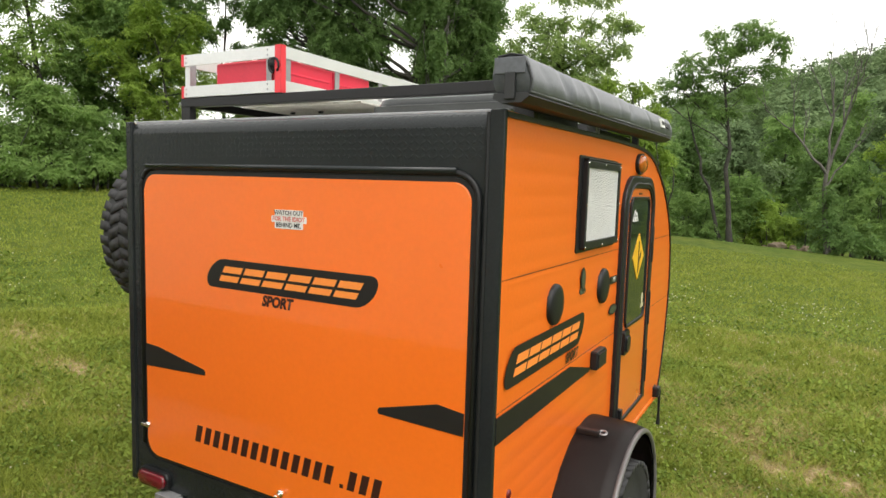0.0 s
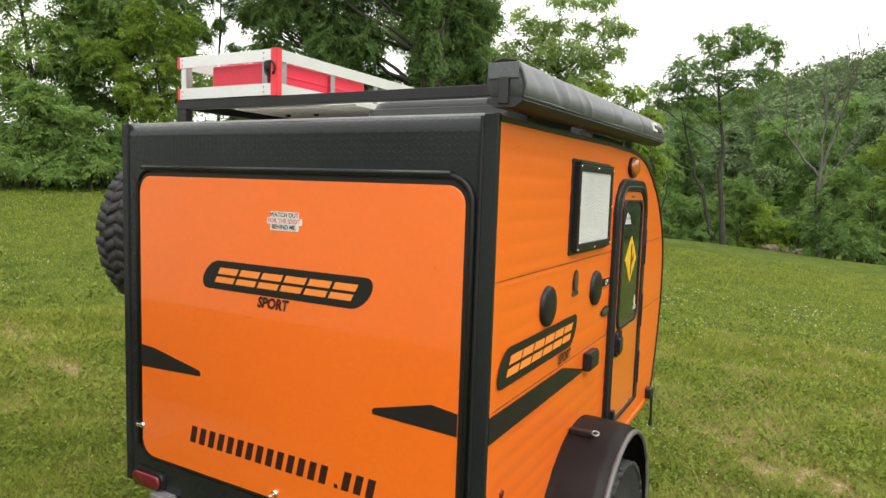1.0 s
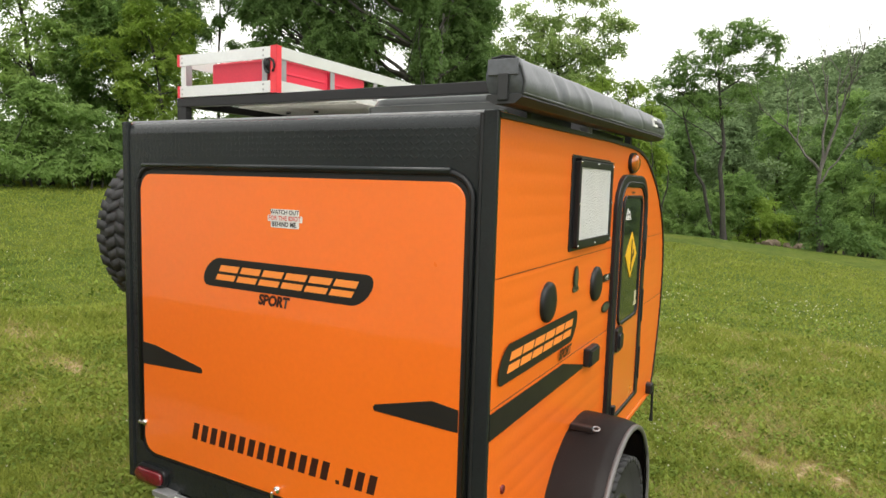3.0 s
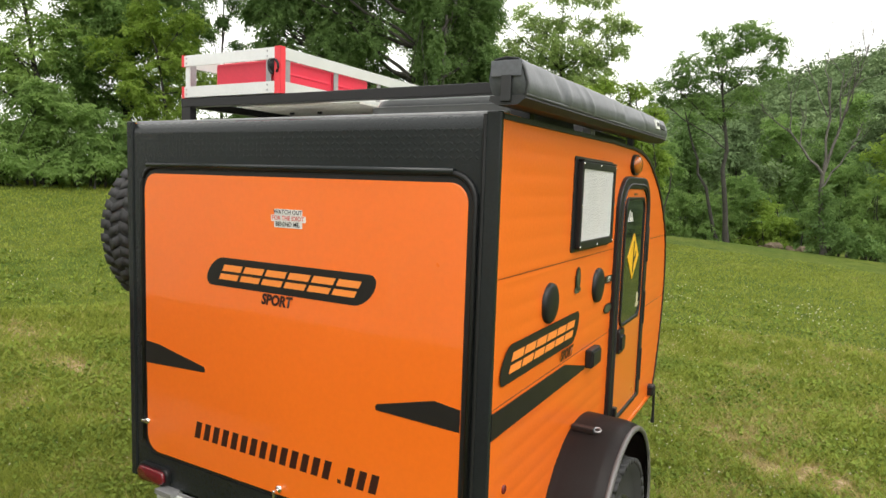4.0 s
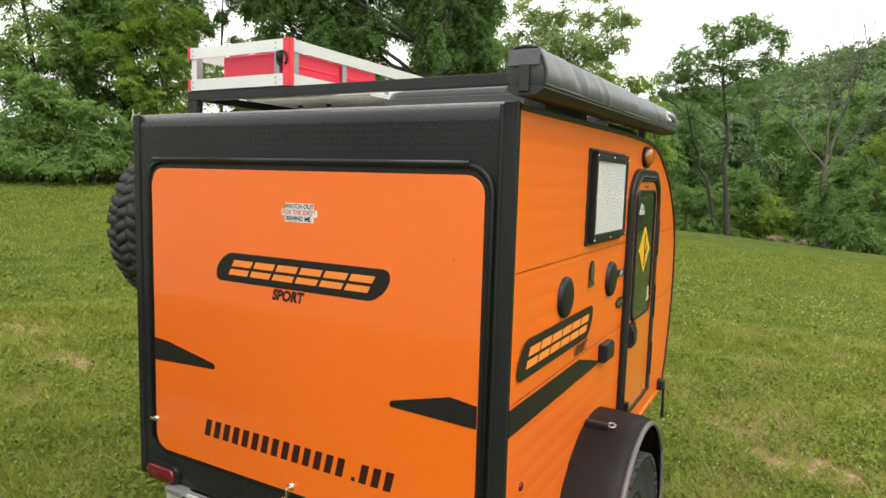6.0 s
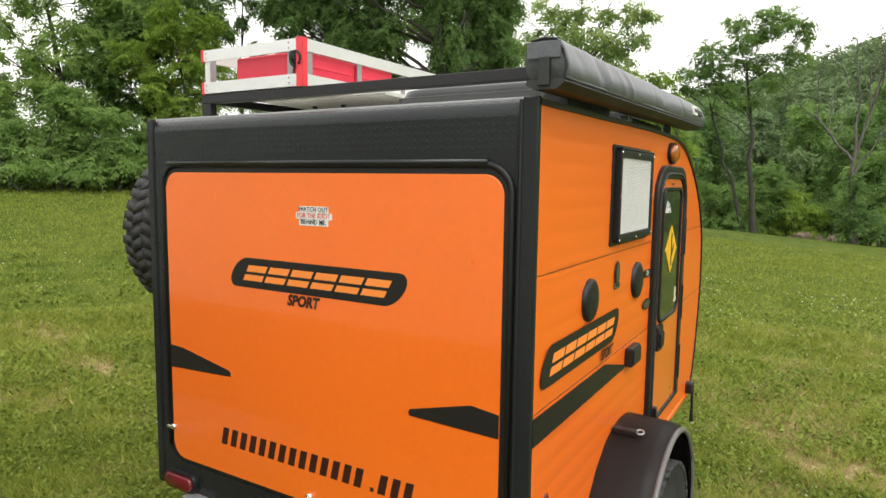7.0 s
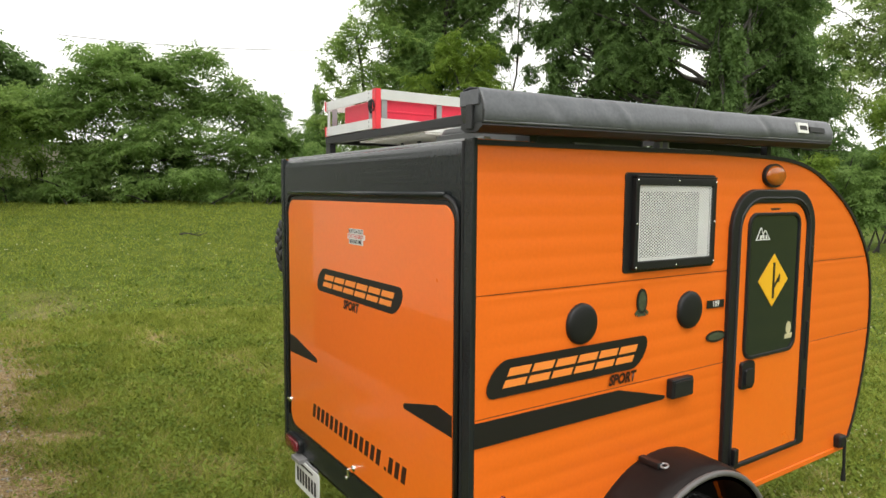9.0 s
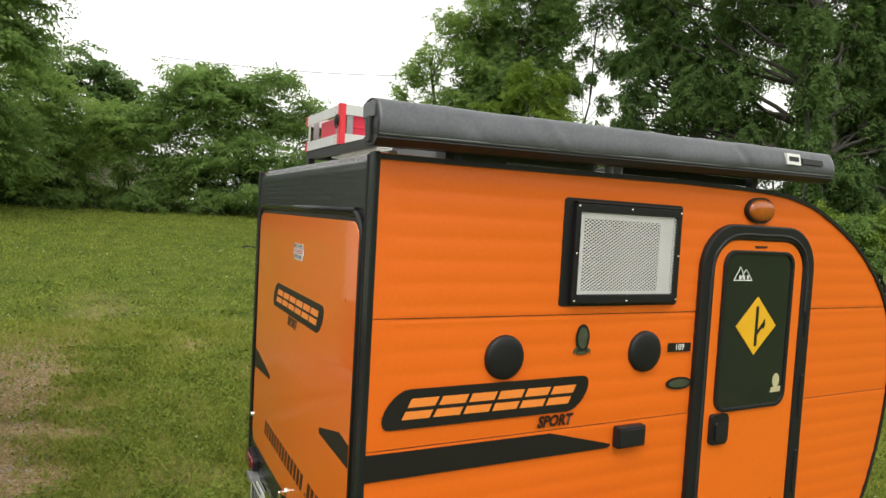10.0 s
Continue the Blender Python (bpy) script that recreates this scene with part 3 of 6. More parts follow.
def emblem(parent, place, a0, a1, b0, b1, flip, d):
    """A slanted black pill with six plain slanted shapes, as the maker's mark."""
    h, lean = b1 - b0, 0.055
    def at(s, t):
        """s along, t up: the shapes lean forward."""
        return (a0 + s * (a1 - a0) + lean * (t - 0.5), b0 + t * h)
    pill = []
    for cs, start in ((0.935, -90), (0.065, 90)):
        for k in range(11):
            w = radians(start + 18 * k)
            pill.append(at(cs + 0.064 * math.cos(w), 0.5 + 0.5 * math.sin(w)))
    part("emblem", slab(pill, place, d - 0.0005, d + 0.0012), DECAL_BLACK, parent, "black slanted pill-shaped decal")
    s, w = 0.095, 0.122
    for k in range(6):
        def bar(s0, s1, t0, t1):
            return [at(s + w * s0, t0), at(s + w * s1, t0), at(s + w * s1, t1), at(s + w * s0, t1)]
        bm = bmesh.new()
        for t0, t1 in ((0.24, 0.44), (0.54, 0.76)):
            slab(bar(0, 1, t0, t1), place, d + 0.0005, d + 0.0024, bm)
        part("emblem_shape", bm, DECAL_ORANGE, parent, "orange slanted block on the decal")
        s += w + 0.018


def bars(parent, place, a0, a1, b, height, count, lean, d, mat, skip=()):
    """Plain slanted bars of the size of small lettering."""
    pitch = (a1 - a0) / count
    bm = bmesh.new()
    for k in range(count):
        a, w = a0 + k * pitch, pitch * 0.60
        if k in skip:
            slab([(a + pitch * 0.25, b - height / 2), (a + pitch * 0.55, b - height / 2), (a + pitch * 0.55, b - height * 0.3), (a + pitch * 0.25, b - height * 0.3)], place, d - 0.0005, d + 0.0012, bm)
            continue
        slab([(a - lean / 2, b - height / 2), (a + w - lean / 2, b - height / 2), (a + w + lean / 2, b + height / 2), (a + lean / 2, b + height / 2)], place, d - 0.0005, d + 0.0012, bm)
    return part("lettering", bm, mat, parent, "dark plain bars of lettering size")


emblem(hatch, on_hatch, -1.845, -1.137, 1.403, 1.503, False, 0.012)
part("lettering", words("SPORT", 0.0475, on_hatch, -1.524, 1.379, 0.0136, bold=0.05, narrow=0.92, lean=0.20), DECAL_DARK_RED, hatch, "dark slanted capital letters")
bars(hatch, on_hatch, -1.915, -1.09, 0.860, 0.062, 18, 0.014, 0.012, DECAL_DARK_RED, skip=(14,))
part("stripe", slab([(-2.186, 1.150), (-2.118, 1.146), (-1.874, 1.100), (-1.866, 1.092), (-1.868, 1.080), (-2.186, 1.066)], on_hatch, 0.011, 0.0135), DECAL_BLACK, hatch, "black pointed stripe decal")
part("stripe", slab([(-0.836, 1.152), (-0.921, 1.163), (-1.118, 1.114), (-1.124, 1.106), (-1.120, 1.095), (-0.836, 1.087)], on_hatch, 0.011, 0.0135), DECAL_BLACK, hatch, "black pointed stripe decal")
for text, b, half, mat in (("WATCH OUT", 1.6720, 0.059, DECAL_BLACK), ("FOR THE IDIOT", 1.6525, 0.073, DECAL_RED), ("BEHIND ME.", 1.6330, 0.059, DECAL_BLACK)):
    part("sticker", slab(rounded(-1.478 - half, -1.478 + half, b - 0.0110, b + 0.0098, 0.003, n=2), on_hatch, 0.0115, 0.0132), DECAL_WHITE, hatch, "white die-cut sticker backing")
    part("sticker_line", words(text, 0.0195, on_hatch, -1.478, b, 0.0146), mat, hatch, "printed sticker line")

# tail light, plate and its bracket
tail = part("tail_light", slab(rounded(-2.133 - 0.084, -2.133 + 0.084, 0.607, 0.674, 0.026), rear, 0.0, 0.022, bevel=0.006), BLACK_TRIM, camper, "rounded dark red tail light in a black base")
part("lens", slab(rounded(-2.133 - 0.074, -2.133 + 0.074, 0.615, 0.666, 0.021), rear, 0.018, 0.034, bevel=0.007), RED_LENS, tail, "dark red lens", smooth=True)
tail_r = part("tail_light", slab(rounded(-0.88 - 0.084, -0.88 + 0.084, 0.607, 0.674, 0.026), rear, 0.0, 0.022, bevel=0.006), BLACK_TRIM, camper, "rounded dark red tail light in a black base")
part("lens", slab(rounded(-0.88 - 0.074, -0.88 + 0.074, 0.615, 0.666, 0.021), rear, 0.018, 0.034, bevel=0.007), RED_LENS, tail_r, "dark red lens", smooth=True)
part("plate_bracket", boxes((-2.09, -2.0, Y0 - 0.045, Y0 + 0.01, 0.585, 0.605), (-2.06, -1.86, Y0 - 0.012, Y0 - 0.006, 0.46, 0.60), bevel=0.002), GREY_METAL, camper, "grey metal plate bracket with lamp")
plate = part("licence_plate", slab(rounded(-2.112, -1.832, 0.452, 0.590, 0.012, n=3), rear, 0.014, 0.018), PLATE_WHITE, camper, "white licence plate with dark bars")
bm = bmesh.new()
for k in range(7):
    a = -2.088 + k * 0.034
    slab([(a, 0.480), (a + 0.021, 0.480), (a + 0.021, 0.545), (a, 0.545)], rear, 0.0175, 0.0195, bm)
slab([(-2.05, 0.566), (-1.90, 0.566), (-1.90, 0.576), (-2.05, 0.576)], rear, 0.0175, 0.0195, bm)
part("plate_bars", bm, DECAL_BLACK, plate)

# chassis
part("chassis_beam", boxes((-2.10, -2.04, Y0 + 0.03, Y0 + 2.2, 0.52, 0.60), bevel=0.004), BLACK_STEEL, camper)
part("chassis_beam", boxes((-0.97, -0.91, Y0 + 0.03, Y0 + 2.2, 0.52, 0.60), bevel=0.004), BLACK_STEEL, camper)
part("chassis_beam", boxes((-2.16, -0.85, Y0 + 0.05, Y0 + 0.11, 0.53, 0.602), bevel=0.004), BLACK_STEEL, camper)
part("axle", tube([(-2.36, Y0 + 0.84, 0.37), (-0.66, Y0 + 0.84, 0.37)], 0.035, 12), BLACK_STEEL, camper)


def wheel(parent, cx, cy, cz, r, width, outward, name="wheel"):
    """An off-road tyre with tread blocks, on a steel rim."""
    w, s = width / 2, outward
    hub = part(name, drum(cx, cy, cz, [(-w * 0.7, r * 0.60), (-w * 0.72, r * 0.86), (-w, r * 0.93), (-w * 0.86, r * 0.972), (0, r * 0.98), (w * 0.86, r * 0.972), (w, r * 0.93), (w * 0.72, r * 0.86), (w * 0.7, r * 0.60)], 48), TYRE, parent, "black off-road tyre", smooth=True)
    vs, fs = [], []
    n = 46
    rng = np.random.default_rng(7)
    for k in range(n):
        for col in range(4):
            x0 = cx - w * 0.98 + col * w * 0.5 + 0.004
            x1 = x0 + w * 0.475
            a0 = 2 * math.pi * (k + (0.5 if col % 2 else 0)) / n
            a0 += rng.uniform(-0.14, 0.14) * 2 * math.pi / n
            a1 = a0 + 2 * math.pi / n * rng.uniform(0.66, 0.82)
            x0 += rng.uniform(-0.004, 0.004)
            skew = (0.06 if col in (0, 2) else -0.06) * rng.uniform(0.2, 1.2)
            top = r * (1.0 if col in (1, 2) else 0.99)
            base = len(vs)
            for x, da in ((x0, 0), (x1, skew)):
                for a in (a0, a1):
                    for rad in (r * 0.962 if col in (1, 2) else r * 0.935, top):
                        vs.append((x, cy + rad * math.cos(a + da), cz + rad * math.sin(a + da)))
            fs += [[base + q for q in f] for f in ((0, 1, 3, 2), (4, 6, 7, 5), (1, 5, 7, 3), (0, 4, 5, 1), (2, 3, 7, 6), (0, 2, 6, 4))]
    raw("tread", vs, fs, TYRE, hub, kind="stuff")
    o = s * w * 0.55
    part("rim", drum(cx, cy, cz, [(o - s * 0.05, r * 0.61), (o + s * 0.02, r * 0.61), (o + s * 0.018, r * 0.56), (o - s * 0.02, r * 0.50), (o - s * 0.03, r * 0.3), (o, r * 0.2), (o + s * 0.02, r * 0.12)], 36), BLACK_STEEL, hub, "black steel rim", smooth=True)
    for k in range(5):
        a = 2 * math.pi * k / 5
        part("lug_nut", drum(cx + o - s * 0.012, cy + r * 0.25 * math.cos(a), cz + r * 0.25 * math.sin(a), [(-0.01, 0.011), (0.012, 0.011)], 6), CHROME, hub)
    return hub


wheel(camper, X0 + 0.104, Y0 + 0.84, 0.378, 0.378, 0.178, 1)
wheel(camper, XL - 0.104, Y0 + 0.84, 0.378, 0.378, 0.178, -1)


def fender(sgn):
    """A rounded mudguard with a rubber outer edge."""
    xw = X0 if sgn > 0 else XL
    bm = bmesh.new()
    rows = []
    for k in range(33):
        a = radians(196 - 212 * k / 32)
        cv, cz, r = 0.845, 0.455, 0.430 + 0.012 * math.sin(max(0, a))
        row = []
        for d, shrink in ((-0.002, 0.0), (0.03, 0.0), (0.150, 0.004), (0.188, 0.012), (0.200, 0.028), (0.200, 0.05)):
            rr = r - shrink
            row.append(bm.verts.new((xw + sgn * d, Y0 + cv + rr * math.cos(a), max(0.20, cz + rr * math.sin(a)))))
        rows.append(row)
    for a, b in zip(rows, rows[1:]):
        for k in range(5):
            bm.faces.new((a[k], a[k + 1], b[k + 1], b[k]))
    bmesh.ops.solidify(bm, geom=bm.faces[:], thickness=0.006)
    # black sheet covering the orange wall inside the fender's arch
    part("fender_backing", slab([(0.845 + 0.405 * math.cos(radians(w)), max(0.582, 0.455 + 0.405 * math.sin(radians(w)))) for w in range(14, 167, 8)], lambda v, z, d=0.0: Vector((xw + sgn * d, Y0 + v, z)), 0.0, 0.011), BLACK_TRIM, camper, "black sheet on the wall inside the fender")
    guard = part("fender", bm, FENDER, camper, "dark brown textured plastic fender", smooth=True)
    line = [(xw + sgn * 0.199, Y0 + 0.845 + 0.415 * math.cos(radians(196 - 212 * k / 32)), max(0.21, 0.455 + 0.415 * math.sin(radians(196 - 212 * k / 32)))) for k in range(33)]
    part("fender_trim", tube(line, 0.011, 8), FENDER_TRIM, guard, "grey rubber edge trim", smooth=True)
    z_top = 0.455 + 0.436
    hinge = boxes((xw + sgn * 0.005, xw + sgn * 0.09, Y0 + 0.725, Y0 + 0.755, z_top - 0.012, z_top + 0.010), bevel=0.004)
    part("step_pad", hinge, BLACK_TRIM, guard)
    part("tie_loop", tube([(xw + sgn * (0.100 + 0.013 * math.cos(a)), Y0 + 0.745 + 0.011 * math.sin(a), z_top + 0.004 + 0.004 * math.sin(a)) for a in np.linspace(0, 2 * np.pi, 17)], 0.0038, 6), GREY_METAL, guard, "grey metal tie-down loop")


fender(1)
fender(-1)

# door side: window
win = part("window", ring(rounded(0.616, 1.115, 1.553, 1.891, 0.012), rounded(0.664, 1.078, 1.588, 1.852, 0.006), side, 0.0, 0.005, bevel=0.0015), BLACK_TRIM, camper, "black-framed side window with a white perforated screen")
# flat dark sheet on the wall in place of the interior's shade
part("shade_sheet", slab([(0.655, 1.58), (1.085, 1.58), (1.085, 1.86), (0.655, 1.86)], side, 0.0015, 0.0035), WINDOW_SHADE, win, "dark sheet standing in for the shaded window interior")
part("raised_frame", ring(rounded(0.648, 1.096, 1.563, 1.875, 0.010), rounded(0.667, 1.073, 1.592, 1.849, 0.005), side, 0.0055, 0.024, bevel=0.003), BLACK_TRIM, win, "black raised inner frame")
for a0, a1, b0, b1 in ((0.660, 0.692, 1.590, 1.851), (1.016, 1.080, 1.590, 1.851), (0.6925, 1.0155, 1.829, 1.851), (0.6925, 1.0155, 1.590, 1.602)):
    part("liner", slab([(a0, b0), (a1, b0), (a1, b1), (a0, b1)], side, 0.004, 0.007), CURTAIN, win, "white liner edge")
vs, fs = [], []


def wire(p, q, width, d0, d1):
    u = np.array(q) - np.array(p)
    u = u / np.linalg.norm(u)
    w = np.array((-u[1], u[0])) * width / 2
    base = len(vs)
    for e in (p, q):
        for sg in (-1, 1):
            for d in (d0, d1):
                vs.append(tuple(side(e[0] + sg * w[0], e[1] + sg * w[1], d)))
    fs.extend([[base + k for k in f] for f in ((0, 1, 5, 4), (2, 6, 7, 3), (1, 3, 7, 5), (0, 4, 6, 2))])


A0, A1, B0, B1 = 0.665, 1.075, 1.590, 1.851
for slope in (0.62, -0.62):
    c = B0 - 0.62 * (A1 - A0) - 0.01
    while c < B1 + 0.62 * (A1 - A0):
        # the line b = c + slope * (a - A0), cut to the opening
        ends = []
        for a in (A0, A1):
            b = c + slope * (a - A0)
            if B0 <= b <= B1:
                ends.append((a, b))
        for b in (B0, B1):
            a = A0 + (b - c) / slope
            if A0 < a < A1:
                ends.append((a, b))
        if len(ends) >= 2 and math.dist(ends[0], ends[1]) > 0.01:
            wire(ends[0], ends[1], 0.0018, 0.0140 + (0.0012 if slope < 0 else 0.0), 0.0178 if slope > 0 else 0.0186)
        c += 0.0105
raw("screen", vs, fs, SCREEN_WHITE, win, kind="stuff", label="white expanded-metal screen")
for a, b in ((0.657, 1.572), (0.87, 1.571), (1.088, 1.574), (0.657, 1.866), (0.87, 1.866), (1.088, 1.864), (0.656, 1.72), (1.087, 1.72)):
    part("screw", dome(a, b, 0.0045, 0.0045, lambda p, q, d=0.0: side(p, q, d + 0.0235), 0.004, 8, 3), CHROME, win)
part("frame_lip", boxes((X0 + 0.004, X0 + 0.026, Y0 + 0.648, Y0 + 1.094, 1.8755, 1.882), bevel=0.002), BLACK_TRIM, win)

# door
d_out, d_in = rounded(1.236, 1.862, 0.702, 1.842, 0.165, 0.012, n=9), rounded(1.300, 1.800, 0.722, 1.786, 0.115, 0.012, n=9)
door = part("door", slab(rounded(1.302, 1.798, 0.724, 1.784, 0.113, 0.012, n=9), proud, 0.002, 0.012), ORANGE, camper, "orange entry door with a rounded top and dark window")
part("door_moulding", ring(d_out, d_in, proud, 0.0, 0.020, bevel=0.006), BLACK_TRIM, camper, "black rubber door surround", smooth=False)
part("door_bead", tube([proud(*p, 0.020) for p in smooth_line([(1.282, 0.73), (1.282, 1.3), (1.283, 1.66), (1.315, 1.755), (1.40, 1.802), (1.55, 1.806), (1.70, 1.802), (1.785, 1.755), (1.818, 1.66), (1.819, 1.5)], 5)], 0.006, 6), AWNING_BASE, camper, smooth=True)
part("door_window", ring(rounded(1.348, 1.738, 1.150, 1.748, 0.055), rounded(1.362, 1.724, 1.164, 1.734, 0.045), proud, 0.011, 0.022, bevel=0.003), BLACK_TRIM, door, "black window gasket")
part("door_glass", slab(rounded(1.360, 1.726, 1.162, 1.736, 0.046), proud, 0.010, 0.016), GLASS_DARK, door, "dark tinted door glass")
part("diamond_sign", slab([(1.540, 1.357), (1.655, 1.466), (1.543, 1.576), (1.432, 1.466)], proud, 0.0155, 0.0185), DECAL_YELLOW, door, "yellow diamond decal with a branching trail")
bm = slab([(1.536, 1.390), (1.550, 1.390), (1.550, 1.540), (1.536, 1.540)], proud, 0.018, 0.0200)
slab([(1.545, 1.425), (1.578, 1.462), (1.570, 1.471), (1.545, 1.442)], proud, 0.018, 0.0198, bm)
slab([(1.560, 1.458), (1.588, 1.492), (1.592, 1.472), (1.585, 1.455)], proud, 0.018, 0.0196, bm)
part("sign_symbol", bm, DECAL_BLACK, door, "black branching track symbol")
bm = bmesh.new()
for a0, a1, a2, h in ((1.405, 1.435, 1.460, 0.048), (1.435, 1.466, 1.498, 0.038)):
    for p, q in (((a0, 1.640), (a1, 1.640 + h)), ((a1, 1.640 + h), (a2, 1.640))):
        w = 0.0017
        slab([(p[0] - w, p[1]), (p[0] + w, p[1]), (q[0] + w, q[1]), (q[0] - w, q[1])], proud, 0.0155, 0.0180, bm)
for k in range(3):
    slab([(1.430 + k * 0.021, 1.642), (1.438 + k * 0.021, 1.642), (1.438 + k * 0.021, 1.656), (1.430 + k * 0.021, 1.656)], proud, 0.0157, 0.0182, bm)
slab([(1.402, 1.636), (1.501, 1.636), (1.501, 1.6395), (1.402, 1.6395)], proud, 0.0155, 0.0180, bm)
part("peak_sticker", bm, DECAL_WHITE, door, "white mountain outline sticker")
bm = slab([(1.655, 1.205), (1.712, 1.205), (1.715, 1.226), (1.660, 1.224)], proud, 0.0155, 0.0175)
slab(ellipse(1.684, 1.250, 0.020, 0.028, 14), proud, 0.0155, 0.0170, bm)
part("corner_sticker", bm, DECAL_CREAM, door, "cream sticker in the door glass")
part("door_mark", slab([(1.515, 1.756), (1.575, 1.758), (1.585, 1.766), (1.505, 1.766)], proud, 0.0115, 0.0125), DECAL_DARK_RED, door)
handle = part("door_handle", slab(rounded(1.333, 1.424, 1.034, 1.146, 0.014), proud, 0.011, 0.026, bevel=0.004), BLACK_TRIM, door, "black paddle door handle")
part("paddle", slab(rounded(1.348, 1.408, 1.050, 1.118, 0.01), proud, 0.026, 0.036, bevel=0.004), BLACK_STEEL, handle)
for b0, b1 in ((1.42, 1.60), (1.10, 1.27), (0.80, 0.97)):
    part("hinge", boxes((X0 + 0.012, X0 + 0.026, Y0 + 1.799, Y0 + 1.820, b0, b1), bevel=0.004), BLACK_TRIM, door, "black door hinge")
part("door_stop", boxes((X0 + 0.015, X0 + 0.04, Y0 + 1.264, Y0 + 1.294, 0.745, 0.81), (X0 + 0.012, X0 + 0.034, Y0 + 1.25, Y0 + 1.32, 0.725, 0.745), bevel=0.004), BLACK_TRIM, camper, "black door catch")

# things fixed to the door side
for a, b, r in ((0.440, 1.400, 0.068), (1.003, 1.392, 0.071)):
    part("speaker", dome(a, b, r, r, proud, 0.022, 32, 6), BLACK_TRIM, camper, "round black outdoor speaker cover", smooth=True)
part("marker_base", slab(ellipse(1.525, 1.898, 0.077, 0.048, 28), proud, 0.0, 0.016, bevel=0.004), BLACK_TRIM, camper, "black base of the marker light")
part("marker_light", dome(1.525, 1.898, 0.071, 0.042, proud, 0.036, 28, 6), AMBER_LENS, camper, "oval amber marker light", smooth=True)
part("reflector", dome(0.115, 0.90, 0.014, 0.014, side, 0.008, 16, 4), RED_LENS, camper, "small red reflector")
inlet = part("power_inlet", boxes((X0, X0 + 0.030, Y0 + 0.872, Y0 + 0.992, 1.082, 1.154), bevel=0.006), BLACK_TRIM, camper, "black power inlet cover")
part("inlet_flap", boxes((X0 + 0.030, X0 + 0.035, Y0 + 0.878, Y0 + 0.986, 1.088, 1.146), bevel=0.003), BLACK_STEEL, inlet)
emblem(camper, side, 0.054, 0.745, 1.220, 1.331, False, 0.005)
part("lettering", words("SPORT", 0.0475, side, 0.630, 1.194, 0.0062, bold=0.05, narrow=0.92, lean=0.20), DECAL_DARK_RED, camper, "dark slanted capital letters")
part("stripe", slab([(0.004, 1.083), (0.845, 1.083), (0.860, 1.089), (0.858, 1.096), (0.614, 1.156), (0.004, 1.158)], side, 0.004, 0.0062), DECAL_BLACK, camper, "black pointed stripe decal")
part("model_sticker", slab([(1.091, 1.390), (1.199, 1.388), (1.199, 1.418), (1.091, 1.420)], side, 0.004, 0.006), DECAL_BLACK, camper, "black sticker with a white number")
part("sticker_number", words("109", 0.030, side, 1.145, 1.404, 0.0066), DECAL_WHITE, camper, "white printed number")
badge = part("badge", slab(ellipse(0.717, 1.452, 0.027, 0.044, 20), side, 0.004, 0.0065), DECAL_BLACK, camper, "green and black crest sticker")
part("badge_face", slab(ellipse(0.717, 1.452, 0.019, 0.034, 20), side, 0.0062, 0.0078), DECAL_GREEN, badge)
bm = slab([(0.686, 1.402), (0.700, 1.412), (0.698, 1.425), (0.682, 1.412)], side, 0.0045, 0.0066)
slab([(0.748, 1.402), (0.734, 1.412), (0.736, 1.425), (0.752, 1.412)], side, 0.0045, 0.0066, bm)
slab([(0.695, 1.400), (0.739, 1.400), (0.732, 1.412), (0.702, 1.412)], side, 0.0045, 0.0064, bm)
part("badge_ribbon", bm, DECAL_GREEN, badge)
oval = part("oval_sticker", slab(ellipse(1.155, 1.277, 0.062, 0.022, 22), side, 0.004, 0.006), DECAL_BLACK, camper, "dark green oval sticker")
part("oval_face", slab(ellipse(1.155, 1.277, 0.050, 0.014, 22), side, 0.0058, 0.0074), DECAL_GREEN, oval)
jack = part("stabiliser_jack", boxes((X0 - 0.02, X0 + 0.035, Y0 + 2.155, Y0 + 2.215, 0.615, 0.675), bevel=0.01), BLACK_TRIM, camper, "black stabiliser bracket with a hanging rod")
part("rod", tube([(X0 + 0.03, Y0 + 2.20, 0.655), (X0 + 0.032, Y0 + 2.205, 0.52), (X0 + 0.032, Y0 + 2.205, 0.45)], [0.008, 0.007, 0.012], 8), BLACK_STEEL, jack)

# ---- spare wheel on the far side ----
spare = thing("spare_wheel", (XL - 0.12, Y0 + 0.42, 1.17), "spare off-road wheel mounted on the camper's far wall", "wheel")
wheel(spare, XL - 0.145, Y0 + 0.40, 1.54, 0.36, 0.235, -1, "tyre")
part("mount", boxes((XL - 0.05, XL - 0.004, Y0 + 0.36, Y0 + 0.50, 1.45, 1.63), bevel=0.004), BLACK_STEEL, spare)

# ---- roof rack ----
rack = thing("roof_rack", (-1.5, Y0 + 0.2, 1.978), "black square-tube roof rack on the camper roof", "roof rack")
for y in (Y0 + 0.20, Y0 + 0.80, Y0 + 1.45):
    part("crossbar", boxes((-2.232, -0.765, y, y + 0.034, 2.048, 2.082), bevel=0.003), BLACK_STEEL, rack)
    for x in (-2.232, -0.815) if y < Y0 + 0.5 else (-2.232,):
        part("post", boxes((x, x + 0.05, y + 0.002, y + 0.032, 1.974, 2.0485), bevel=0.002), BLACK_STEEL, rack)
for x in (-2.230, -0.80):
    part("side_rail", boxes((x, x + 0.030, Y0 + 0.235, Y0 + 1.45, 2.050, 2.080), bevel=0.003), BLACK_STEEL, rack)
part("deck_plate", boxes((-1.93, -1.38, Y0 + 0.236, Y0 + 1.40, 2.040, 2.046)), ALU_SHEET, rack, "worn aluminium sheet with bolts")
